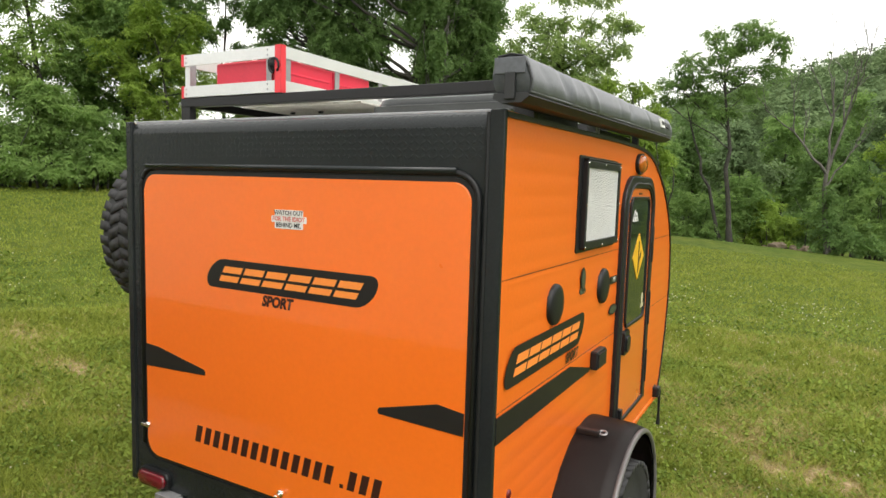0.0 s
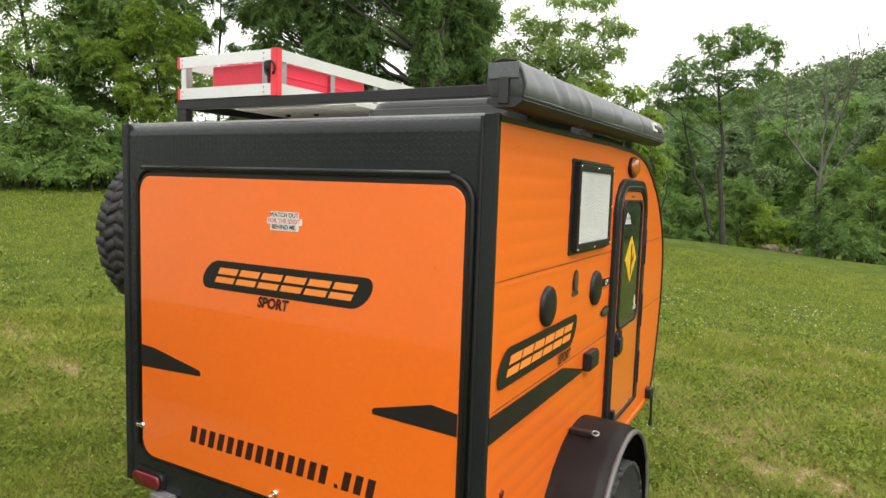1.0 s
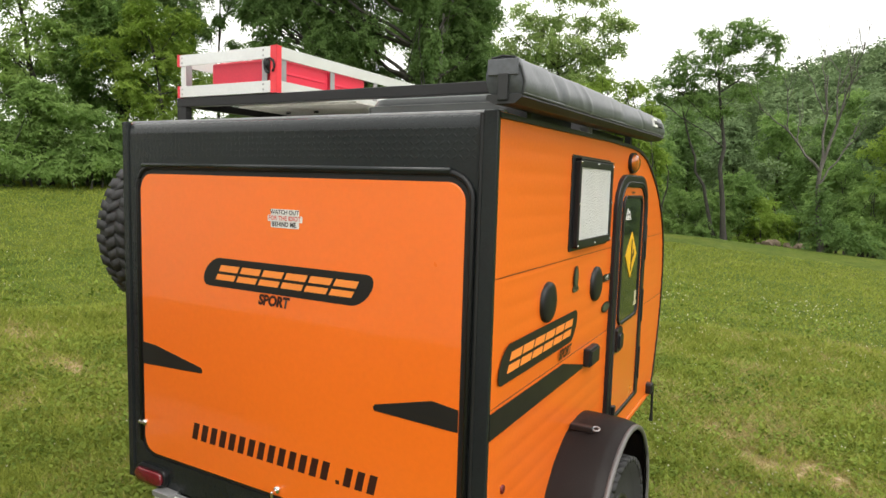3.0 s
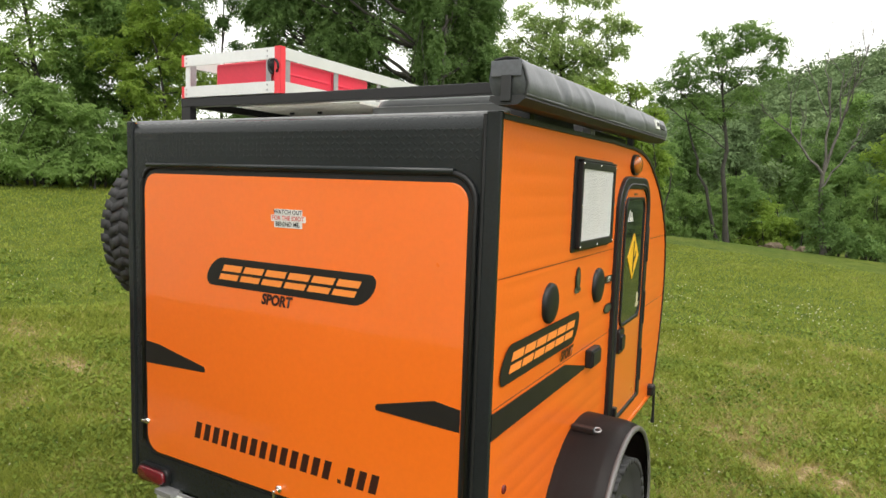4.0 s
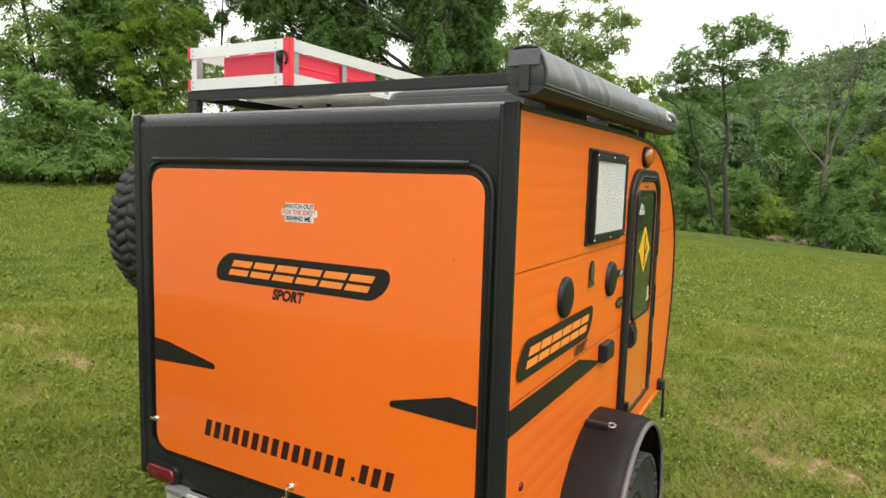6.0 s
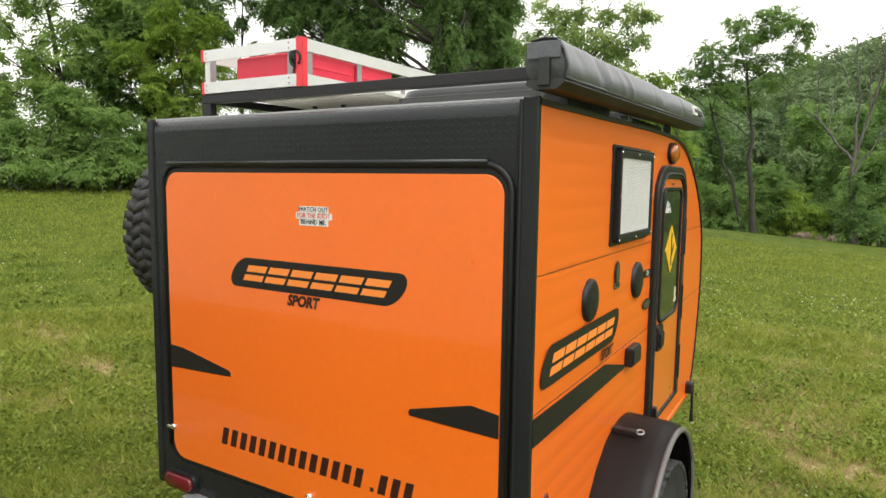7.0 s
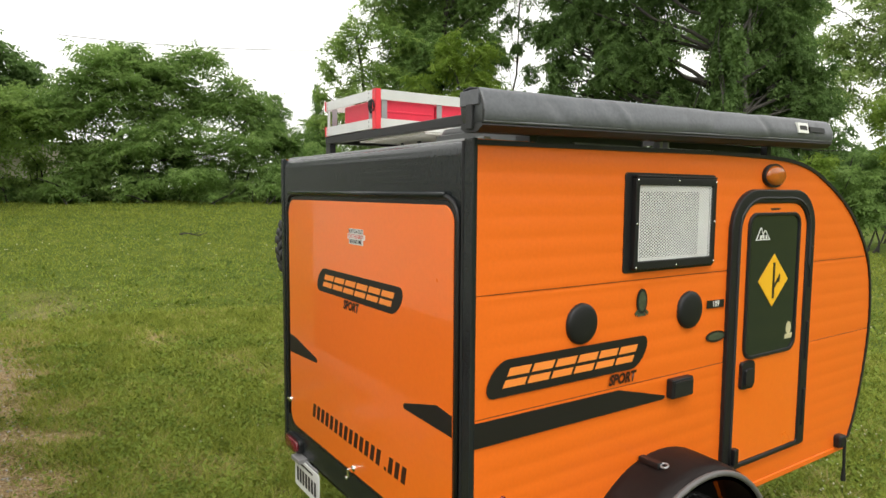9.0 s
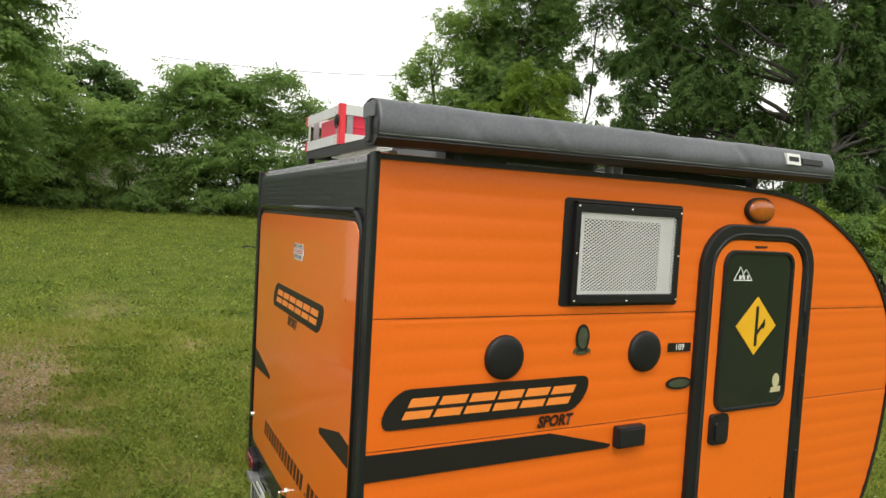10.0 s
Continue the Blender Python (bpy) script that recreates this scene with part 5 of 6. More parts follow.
plant("bush", "bright green bush with arching stems", "bush", (60, 23), [(60.5, 4.0, 23, 2.9, 2.7), (57, 3.4, 23, 2.4, 2.3), (63.5, 3.0, 23, 2.6, 2.4), (59, 1.0, 22.5, 4, 1.6), (64, 0.7, 22.5, 3, 1.5), (55, 2.0, 23, 2, 2), (66, 2.2, 24, 2.5, 2.0), (53, 1.0, 23, 2.4, 1.8), (61.5, 6.2, 23, 1.4, 1.0)], LEAF_BUSH, 18, cover=2.4, length=0.165, width=0.075)
plant("tree", "large leafy tree with a dark green crown", "tree", (56, 28), [(56.4, 12, 28, 4.0, 3.6), (53.2, 10.5, 28, 3.4, 3.4), (56.4, 17.5, 28, 3.4, 4.2), (53.5, 16, 28, 3.0, 4), (55, 6.5, 27.5, 4.5, 3), (62.2, 6.8, 28, 2.2, 2.2), (59, 7, 27.5, 3, 2.5), (53.5, 21, 28, 4, 3), (55.5, 13, 27, 3, 3), (57, 9, 27, 3, 2.4), (51.5, 13, 28, 1.6, 2.6), (50.6, 16.5, 27.5, 1.7, 2.2), (50.4, 12.6, 27.5, 1.3, 2.0), (57, 15, 28.5, 2.4, 2.6), (48.8, 7.4, 27.5, 2.0, 2.0), (51.5, 10, 27.5, 1.8, 2.4), (52, 19, 28, 3, 3), (56, 20, 28, 2.6, 3)], LEAF_MID, 19, trunk=0.28, length=0.165, width=0.08, cover=2.0)
plant("tree", "airy green tree with sky showing through its crown", "tree", (60.5, 27), [(61, 10.2, 27, 3.0, 2.6), (59, 13.4, 27, 2.6, 2.6), (62.5, 13.6, 27, 1.8, 1.8), (60.6, 16.4, 27, 2.2, 1.8), (58, 17.5, 27, 2.2, 2.0), (63.0, 8.6, 27, 1.6, 1.6), (65.4, 6.2, 27, 1.4, 1.2), (64.6, 10.6, 27, 1.4, 1.1), (65.2, 8.6, 27, 0.9, 0.7), (62.4, 6.2, 27, 2.4, 1.6), (63.8, 12.4, 27, 1.5, 1.6)], LEAF_SUMAC, 43, trunk=0.15, cover=1.25, length=0.16, width=0.08, clumps=14)
plant("tree", "young yellow-green tree in front of the darker crowns", "tree", (51.5, 25.5), [(51.8, 9.6, 25.5, 2.4, 2.0), (50.6, 7.2, 25.5, 2.2, 2.2), (53, 5, 25.5, 2.6, 2.4), (54.2, 11.2, 25.5, 1.6, 1.3), (56.6, 9.6, 25.5, 1.8, 1.4), (54.2, 13.0, 25.5, 1.6, 1.2), (51.2, 12, 25.5, 1.6, 1.4), (55, 7.6, 25.5, 1.8, 1.4)], LEAF_LIGHT, 20, trunk=0.09, cover=2.0)
# lobes at 22 degrees and higher are out of view, added to shade the lower crown
plant("tree", "big spreading tree with an ivy-covered trunk and hanging foliage", "tree", (31.2, 26), [(33, 17.5, 28, 5, 4.5), (38.5, 13, 27, 4.2, 4.2), (42, 16, 27, 3.2, 3.4), (28, 13, 28, 3.6, 4.2), (26.2, 11.5, 28, 1.6, 2.6), (28, 9, 28.5, 2.6, 2.8), (37, 8.6, 27, 3.8, 2.6), (34.5, 6.5, 27.5, 4, 2.5), (46, 19.5, 27, 3.2, 2.0), (28.5, 19, 28, 3.2, 3.6), (40, 20, 28, 5, 3.6), (41, 8.4, 26.5, 2.2, 2.0), (33.3, 20, 27, 3, 3), (28.0, 16, 28.5, 2.6, 3), (36.5, 11.5, 26.5, 2.6, 3), (27, 9.5, 28, 2.0, 2.6), (39.5, 10.5, 26, 2.6, 2.6), (43.5, 18.5, 27, 3, 3), (33, 24, 27, 6, 4), (27, 25, 28, 5, 4), (40, 26, 27, 6, 4), (33, 29, 25, 7, 4), (46, 26, 28, 5, 4), (36, 22, 24, 4, 3), (37, 16.5, 26.5, 3.2, 3), (43.8, 13.5, 26.5, 2.2, 2.4), (44.6, 9.5, 26.5, 1.5, 2.0), (46.0, 13.5, 27, 0.9, 1.6), (45.2, 16.6, 27, 1.4, 1.8), (46.2, 5.2, 27, 2.0, 1.4), (46.5, 21, 27, 3, 2.2), (25.5, 7, 27.5, 2.6, 2.6), (25.0, 8.5, 28, 1.6, 2.4), (42, 6, 26.5, 2.6, 2.4), (29.5, 5.5, 27, 3, 2.4), (26.6, 15.5, 28, 1.8, 2.4), (37.5, 5.2, 27, 3, 2.2), (31, 4.0, 27, 2.4, 2.0), (29, 3.0, 27, 2.4, 2.0), (27, 2.2, 27, 2.4, 2.0), (33, 2.6, 27.5, 2.4, 1.6), (25, 3.5, 27.5, 2.2, 2.2), (28.0, 11.3, 28, 2.0, 2.4), (27.4, 8.4, 28, 2.0, 2.2), (29.8, 6.6, 28.5, 2.2, 2), (43.4, 11, 26.5, 1.8, 1.8), (45.2, 14, 27, 1.3, 1.8), (44.6, 8.6, 26.5, 1.5, 1.5)], LEAF_DARK, 21, trunk=0.42, length=0.17, width=0.085, droop=0.55, cover=2.25, upright=True)
plant("tree", "leafy boughs of a thin tree reaching across the gap", "tree", (48.6, 29), [(48.0, 17.5, 28, 1.9, 1.8), (48.9, 14.6, 28, 1.2, 1.4), (47.2, 14.0, 28, 0.9, 1.2), (49.4, 11.6, 28, 0.9, 1.2), (47.0, 10.6, 28, 0.8, 1.0), (48.4, 20.5, 28, 2.4, 1.6), (48.2, 12.6, 28, 0.6, 0.6)], LEAF_DARK, 46, trunk=0.08, cover=1.2, droop=0.5, clumps=13)
plant("ivy", "dark ivy wrapped round the big trunk", "ivy", (31.2, 25.4), [(31.2, 3, 25.6, 1.1, 3.0), (31.1, 7.5, 25.6, 1.4, 3.0), (31.3, 11.5, 25.6, 1.5, 3.0), (31.5, 15.5, 25.6, 1.6, 3.0)], LEAF_DARK, 22, cover=3.4, length=0.18, width=0.12, droop=0.9)
plant("tree", "slender grey trunk with wisps of ivy beside the big tree", "tree", (29.6, 27), [(29.7, 19, 27, 1.6, 1.6), (28.6, 16.5, 27, 0.9, 0.9), (29.8, 8.5, 27, 0.35, 1.4), (29.6, 4.5, 27, 0.45, 1.4)], LEAF_MID, 42, trunk=0.17, cover=1.1, bark=BARK_PALE, upright=True)
plant("tree", "olive green tree behind the big trunk", "tree", (27.5, 32), [(30, 9, 32, 2.6, 2.6), (27, 12.5, 32, 2.2, 2.6), (30, 14.5, 32, 2.4, 2.4), (26.6, 8, 32, 2.0, 2.4), (28.5, 4.5, 32, 3.0, 2.0), (33, 8, 32, 2.6, 2.4), (33.5, 13, 32, 2.4, 2.4)], LEAF_MID, 44, trunk=0.2, cover=1.7, droop=0.5)
plant("tree", "open crowned pale green tree farther off", "tree", (19.5, 42), [(19.5, 12, 42, 2.8, 2.2), (16.6, 11.6, 42, 1.8, 1.7), (22.5, 10.5, 42, 2.4, 2.4), (20, 8, 42, 3.4, 2.4), (17.7, 13.7, 42, 1.3, 1.0), (21.3, 13.6, 42, 1.5, 1.0), (24, 8, 42, 2, 2), (19.6, 14.0, 42, 1.3, 0.9), (15.6, 13.6, 42, 1.4, 1.3), (14.2, 13.6, 42, 1.0, 0.8), (22.6, 14.4, 42, 1.6, 1.4), (24.4, 11.6, 42, 1.6, 1.8), (19.5, 16.2, 42, 2.4, 1.4), (16.6, 15.6, 42, 1.5, 1.0), (25.5, 14.2, 42, 1.4, 1.6), (14.8, 11.8, 42, 1.1, 1.1), (23, 12.4, 42, 1.3, 1.1), (18, 10, 42, 2.4, 2), (16, 9.5, 42, 1.6, 1.6)], LEAF_PALE, 23, trunk=0.25, cover=1.45, length=0.26, width=0.13)
plant("bush", "yellow-green bushy sapling beside the lawn", "bush", (14, 25), [(14.3, 6.6, 25, 2, 2.0), (12.6, 4.2, 25, 1.7, 2.4), (15.5, 3.5, 25, 2.6, 3), (11.6, 0.8, 25, 1.3, 2.2), (17, 8.0, 25.5, 1.8, 1.5), (14, 0, 25, 2.6, 2.3), (19, 5, 26, 2.5, 3), (15.8, 9.0, 25.5, 0.9, 0.7), (13.2, 8.4, 25, 1.3, 1.1), (11.8, 6.4, 25, 1.1, 1.3), (10.9, 2.6, 25, 0.9, 1.6)], LEAF_LIGHT, 24, cover=2.0, length=0.155, width=0.075)
plant("tree", "slender forked tree with a dark open crown", "tree", (5.4, 32), [(6.6, 11.6, 32, 2.0, 1.3), (4.3, 12.0, 32, 1.6, 1.4), (8.8, 10.3, 32, 1.9, 1.3), (3.2, 9.8, 32, 1.2, 1.3), (10.6, 8.9, 32, 1.4, 0.9), (6.4, 9.6, 32, 2.2, 1.2), (8.4, 7.6, 32, 1.8, 0.9), (5.2, 13.0, 32, 1.1, 0.7), (4.6, 8.0, 32, 1.4, 0.9), (11.4, 7.6, 32, 1.0, 0.8), (2.6, 11.6, 32, 0.8, 0.9), (7.6, 12.4, 32, 1.0, 0.8), (6.6, 6.4, 32, 1.6, 0.9)], LEAF_MID, 25, trunk=0.135, cover=1.45, length=0.15, width=0.075, clumps=14)
plant("tree", "second stem of the forked tree leaning outward", "tree", (6.0, 32.4), [(8.6, 8.3, 32.3, 1.4, 0.8), (9.8, 9.4, 32.3, 1.0, 0.7)], LEAF_DARK, 26, trunk=0.10, cover=1.3, length=0.16, width=0.085)
plant("tree", "light green tree at the end of the lawn", "tree", (-7, 35), [(-6.0, 3.2, 35, 2.2, 2.4), (-7.5, 6.3, 35, 2.2, 2.4), (-9, 3, 35, 2.6, 3), (-4.9, 0.6, 34, 1.6, 1.6)], LEAF_LIGHT, 27, trunk=0.16, cover=2.0)

plant("bush", "fresh green saplings half hiding the shed", "bush", (90.4, 26), [(91, 2.6, 26, 1.0, 1.4), (87.4, 2.4, 26, 1.1, 1.3), (90, 0.6, 26, 1.6, 0.8), (87.8, 0.4, 26, 1.4, 0.9)], LEAF_SUMAC, 45, cover=2.0)
rng_k = np.random.default_rng(66)
for k, yaw in enumerate(np.arange(102.4, 47.0, -3.1)):
    d = 25.6 + rng_k.uniform(-0.8, 0.8)
    h = rng_k.uniform(1.6, 3.4) if not 86.8 < yaw < 91.2 else -0.4
    mat = (LEAF_BUSH, LEAF_MID, LEAF_DARK)[int(rng_k.integers(0, 3))]
    tone = {LEAF_MID: "green", LEAF_BUSH: "fresh green", LEAF_DARK: "dark green"}[mat]
    plant("bush", f"{tone} hedge bush with weeds at its foot", "bush", (yaw, d), [(yaw, h, d, 2.3, 1.6), (yaw + rng_k.uniform(-1, 1), h - 1.6, d - 0.4, 2.4, 1.6), (yaw + rng_k.uniform(-1, 1), 0.5, d + 0.3, 2.4, 1.4), (yaw + rng_k.uniform(-1, 1), -0.2, d - 1.2, 2.0, 0.7)], mat, 170 + k, cover=1.5, length=0.16, width=0.075, group="hedge bushes")
rng_u = np.random.default_rng(70)
for k, yaw in enumerate(np.arange(12.0, -9.5, -1.45)):
    d = 34 + rng_u.uniform(-1.5, 2.5)
    h = rng_u.uniform(-0.9, 2.6) if not 0.4 < yaw < 2.6 else -1.9
    mat = (LEAF_MID, LEAF_BUSH, LEAF_LIGHT, LEAF_LIGHT)[int(rng_u.integers(0, 4))]
    tone = {LEAF_MID: "green", LEAF_BUSH: "fresh green", LEAF_LIGHT: "yellow-green", LEAF_DARK: "dark green"}[mat]
    plant("bush", f"{tone} undergrowth bush below the lawn's edge", "bush", (yaw, d), [(yaw + rng_u.uniform(-0.4, 0.4), h - 0.6, d, 1.5, 1.5), (yaw + rng_u.uniform(-1, 1), h - 2.4, d - 0.6, 1.7, 1.5), (yaw + rng_u.uniform(-1, 1), h - 3.6, d - 1.0, 1.6, 1.1)], mat, 80 + k, cover=2.0, length=0.155, width=0.075, group="undergrowth")
for k, (yaw, d, h) in enumerate([(12, 52, 5.2), (8.5, 58, 5.6), (5, 50, 4.8), (1.8, 60, 5.2), (-1.5, 54, 4.4), (-4.8, 60, 6.4), (-8, 52, 5.5), (15.5, 55, 6.5), (3.2, 70, 6.2), (-3.2, 72, 6.6)]):
    plant("tree", "green woodland tree in the valley", "tree", (yaw, d), [(yaw, h - 1.0, d, 1.8, 1.6), (yaw + 1.2, h - 2.6, d, 1.7, 1.7), (yaw - 1.3, h - 2.9, d, 1.8, 1.8), (yaw, h - 4.8, d, 2.4, 2.0), (yaw + 0.4, h + 0.6, d, 1.1, 0.8)], (LEAF_MID, LEAF_DARK, LEAF_FAR)[k % 3], 120 + k, trunk=0.22, cover=1.8, length=0.36, width=0.18, group="valley woodland")
for k, (yaw, d, h) in enumerate([(48, 33, 4.2), (44, 34, 4.8), (39, 34, 4.0), (28, 34, 3.2), (24, 33, 3.8), (20.5, 32, 2.8)]):
    plant("bush", "shaded green bush under the big trees", "bush", (yaw, d), [(yaw, h, d, 2.4, 1.7), (yaw + 1.5, h - 2.2, d - 0.5, 2.6, 1.8), (yaw - 1.6, h - 2.6, d - 0.5, 2.4, 1.8)], LEAF_MID if k % 2 else LEAF_DARK, 150 + k, cover=2.2, length=0.24, width=0.12, group="bushes under the big trees")

for k, (yaw, d, h) in enumerate([(33.5, 26, 0.9), (30.5, 25.5, 1.6), (27.5, 25.2, 1.2), (24.8, 25.6, 1.9), (22, 25.8, 1.2)]):
    plant("bush", "light green bush at the foot of the big tree", "bush", (yaw, d), [(yaw, h, d, 2.2, 1.5), (yaw + 1, h - 1.8, d - 0.3, 2.2, 1.4), (yaw - 1, h - 2.6, d - 0.6, 2.0, 1.0)], (LEAF_BUSH, LEAF_LIGHT)[k % 2], 190 + k, cover=2.0, length=0.17, width=0.08, group="bushes at the big tree's foot")

# bare dead tree
rng_d = np.random.default_rng(31)
dead_base = far(-1.5, 31)
dead = thing("dead_tree", tuple(dead_base), "bare dead tree with ivy at its foot", "dead tree")
pieces = []


def branch(a, way, length, r, depth):
    way = way / np.linalg.norm(way)
    b = a + way * length
    pieces.append(limb(rng_d, a, b, r, r * 0.5, 0.05, 6))
    if depth == 0:
        return
    for k in range(3 if depth > 1 else 2):
        t = rng_d.uniform(0.45, 1.0)
        turn = rng_d.normal(size=3) * 0.55
        turn[2] = abs(turn[2]) * 0.6 + 0.1
        branch(a + way * length * t, way + turn, length * rng_d.uniform(0.5, 0.72), r * 0.48, depth - 1)


branch(dead_base - np.array((0, 0, 0.1)), np.array((-0.08, 0, 1.0)), 3.4, 0.15, 0)
fork = dead_base + np.array((-0.27, 0, 3.3))
branch(fork, np.array((0.22, 0.1, 1.0)), 3.2, 0.075, 3)
branch(fork, np.array((-0.75, -0.1, 1.0)), 2.4, 0.065, 3)
branch(fork - np.array((0, 0, 0.6)), np.array((0.5, 0.3, 0.9)), 2.2, 0.045, 2)
branch(fork, np.array((0.0, 0.1, 1.0)), 4.0, 0.06, 3)
v, f = joined(pieces)
raw("trunk", v, f, BARK_DEAD, dead, smooth=True)
ivy_leaves = leaf_cloud(rng_d, [(dead_base + np.array((0, 0, 0.9)), (0.8, 0.8, 1.0)), (dead_base + np.array((-0.1, 0, 2.2)), (0.45, 0.45, 1.0)), (dead_base + np.array((1.0, 0, 0.7)), (1.2, 0.8, 0.8))], 0.17, 0.11, 2.4)
foliage("ivy", ivy_leaves, LEAF_DARK, dead, label="dark ivy leaves")

# the wooded hillside
rng_h = np.random.default_rng(41)
lobes = []
while len(lobes) < 2100:
    yaw, d = rng_h.uniform(-16, 24), 85 + 190 * rng_h.uniform(0, 1) ** 0.8
    c = far(yaw, d)
    w = rng_h.uniform(2.4, 5.4)
    lobes.append((c + np.array((0, 0, w * 0.9)), (w, w, w * rng_h.uniform(0.9, 1.3))))
tagged(foliage("hillside_forest", leaf_cloud(rng_h, lobes, 1.0, 0.75, 0.95, pairs=2), LEAF_FAR), "green broadleaf forest on the far hillside, haze put into its leaf colour", "forest", kind="stuff")

# ---- grass ----
rng_g = np.random.default_rng(51)


def lawn_points(n, near, reach, power, first=-12, last=103):
    """Places on the lawn, denser near the camper."""
    out = np.zeros((0, 2))
    while len(out) < n:
        yaw = np.radians(rng_g.uniform(first, last, n))
        r = near + (reach - near) * rng_g.uniform(0, 1, n) ** power
        x, y = -r * np.sin(yaw), 0.1 + r * np.cos(yaw)
        free = ~((x > -2.2) & (x < -0.8) & (y > 1.75) & (y < 3.9)) & ~((y < -0.11) & (x > -6.25) & (x < -1.25)) & ~((x > -4.13) & (x < -3.79) & (y > 0.18) & (y < 0.49))
        free &= rng_g.uniform(0, 1, n) > 0.90 * bare(x, y)
        free &= rng_g.uniform(0, 1, n) < 0.22 + 1.3 * smoothstep(0.30, 0.68, 0.6 * patch_noise(x, y, 0.085, 41) + 0.4 * patch_noise(x, y, 0.21, 42))
        out = np.concatenate([out, np.stack([x, y], -1)[free]])
    return out[:n]


def blades(n, near, reach, power, low, high, width, first=-12, last=103):
    p = lawn_points(n, near, reach, power, first, last)
    r = np.hypot(p[:, 0], p[:, 1])
    s = np.clip(r / 5.0, 0.9, 3.4)
    clump = 0.55 + 0.45 * patch_noise(p[:, 0], p[:, 1], 0.75, 9) + 0.45 * patch_noise(p[:, 0], p[:, 1], 0.16, 10)
    h = rng_g.uniform(low, high, n) * clump * (0.75 + 0.25 * s)
    w = width * s * rng_g.uniform(0.7, 1.3, n)
    a = rng_g.uniform(0, 2 * np.pi, n)
    lean = rng_g.normal(size=(n, 2)) * h[:, None] * 0.75
    base = np.stack([p[:, 0], p[:, 1], ground_z(p[:, 0], p[:, 1]) - 0.004], -1)
    off = np.stack([np.cos(a) * w, np.sin(a) * w, np.zeros(n)], -1)
    tip = base + np.stack([lean[:, 0], lean[:, 1], h], -1)
    v = np.stack([base - off, base + off, tip], 1).reshape(-1, 3)
    return v, np.arange(3 * n).reshape(-1, 3)


def dry_tone(v):
    """Each blade's own tone, towards straw where the lawn is worn or dry."""
    x, y = v[::3, 0], v[::3, 1]
    dry = 0.95 * bare(x, y) + 0.75 * smoothstep(0.50, 0.85, 0.55 * patch_noise(x, y, 1.5, 31) + 0.45 * patch_noise(x, y, 0.32, 32)) * (0.45 + 0.55 * smoothstep(-2.5, -0.5, x)) * (1 - smoothstep(8, 13, np.hypot(x, y)))
    return np.repeat(np.clip(rng_g.uniform(0, 1, len(x)) + dry, 0, 1.9), 3)


near_v, near_f = blades(360000, 2.3, 9.0, 1.15, 0.026, 0.085, 0.0046)
far_v, far_f = blades(200000, 8.0, 25, 1.2, 0.022, 0.050, 0.0030)
back_v, back_f = blades(50000, 0.2, 7.5, 0.7, 0.030, 0.080, 0.0060, 103, 348)
v = np.concatenate([near_v, far_v, back_v])
f = np.concatenate([near_f, far_f + len(near_v), back_f + len(near_v) + len(far_v)])
tagged(foliage("grass", (v, f, dry_tone(v)), GRASS), "short mown green grass blades", "grass", kind="stuff")
p = np.concatenate([lawn_points(110000, 2.3, 7.5, 1.0), lawn_points(100000, 2.3, 13, 1.2)])
p = p[patch_noise(p[:, 0], p[:, 1], 1.3, 21) + 0.28 * patch_noise(p[:, 0], p[:, 1], 0.14, 22) + rng_g.uniform(-0.7, 0.7, len(p)) - 0.07 * np.maximum(0, np.hypot(p[:, 0], p[:, 1]) - 4.5) > 0.60]
n = len(p)
c = np.stack([p[:, 0], p[:, 1], ground_z(p[:, 0], p[:, 1]) + rng_g.uniform(0.018, 0.055, n)], -1)
s = rng_g.uniform(0.007, 0.0150, n) * np.clip(np.hypot(p[:, 0], p[:, 1]) / 5, 0.9, 1.8)
a = rng_g.uniform(0, 6.28, n)
tilt = rng_g.normal(size=(n, 2)) * 0.5
quad = []
for k in range(4):
    dx, dy = np.cos(a + k * math.pi / 2) * s, np.sin(a + k * math.pi / 2) * s
    quad.append(c + np.stack([dx, dy, dx * tilt[:, 0] + dy * tilt[:, 1]], -1))
tagged(raw("clover", np.stack(quad, 1).reshape(-1, 3), np.arange(4 * n).reshape(-1, 4), CLOVER), "green clover leaves among the grass", "clover", kind="stuff")
p = np.concatenate([lawn_points(1300, 2.6, 16, 1.0), lawn_points(1500, 2.6, 13, 1.0, -12, 24)])
p = p[patch_noise(p[:, 0], p[:, 1], 2.4, 23) + 0.3 * patch_noise(p[:, 0], p[:, 1], 0.5, 24) > 0.68]
n = len(p)
c = np.stack([p[:, 0], p[:, 1], ground_z(p[:, 0], p[:, 1]) + rng_g.uniform(0.04, 0.065, n)], -1)
s = (rng_g.uniform(0.005, 0.0095, n) * np.clip(np.hypot(p[:, 0], p[:, 1]) / 8, 0.9, 1.6))[:, None]
octa = np.array([(1, 0, 0), (0, 1, 0), (-1, 0, 0), (0, -1, 0), (0, 0, 1), (0, 0, -1)], float)
v = (c[:, None] + octa[None] * s[:, None]).reshape(-1, 3)
tri = np.array([(0, 1, 4), (1, 2, 4), (2, 3, 4), (3, 0, 4), (1, 0, 5), (2, 1, 5), (3, 2, 5), (0, 3, 5)])
f = (np.arange(n)[:, None, None] * 6 + tri[None]).reshape(-1, 3)
tagged(raw("clover_flowers", v, f, FLOWER), "small white clover flowers in the lawn", "flowers", kind="stuff")

# ---- by the white building ----
HX0, HX1, HY = -6.20, -1.30, -0.13
house = thing("building", ((HX0 + HX1) / 2, HY - 1.5, 0.0), "low white-sided building with a red-brown board skirting", "building")
part("wall", boxes((HX0 + 0.02, HX1 - 0.02, HY - 3.0, HY - 0.03, 0.0, 2.30)), SIDING_WHITE, house)
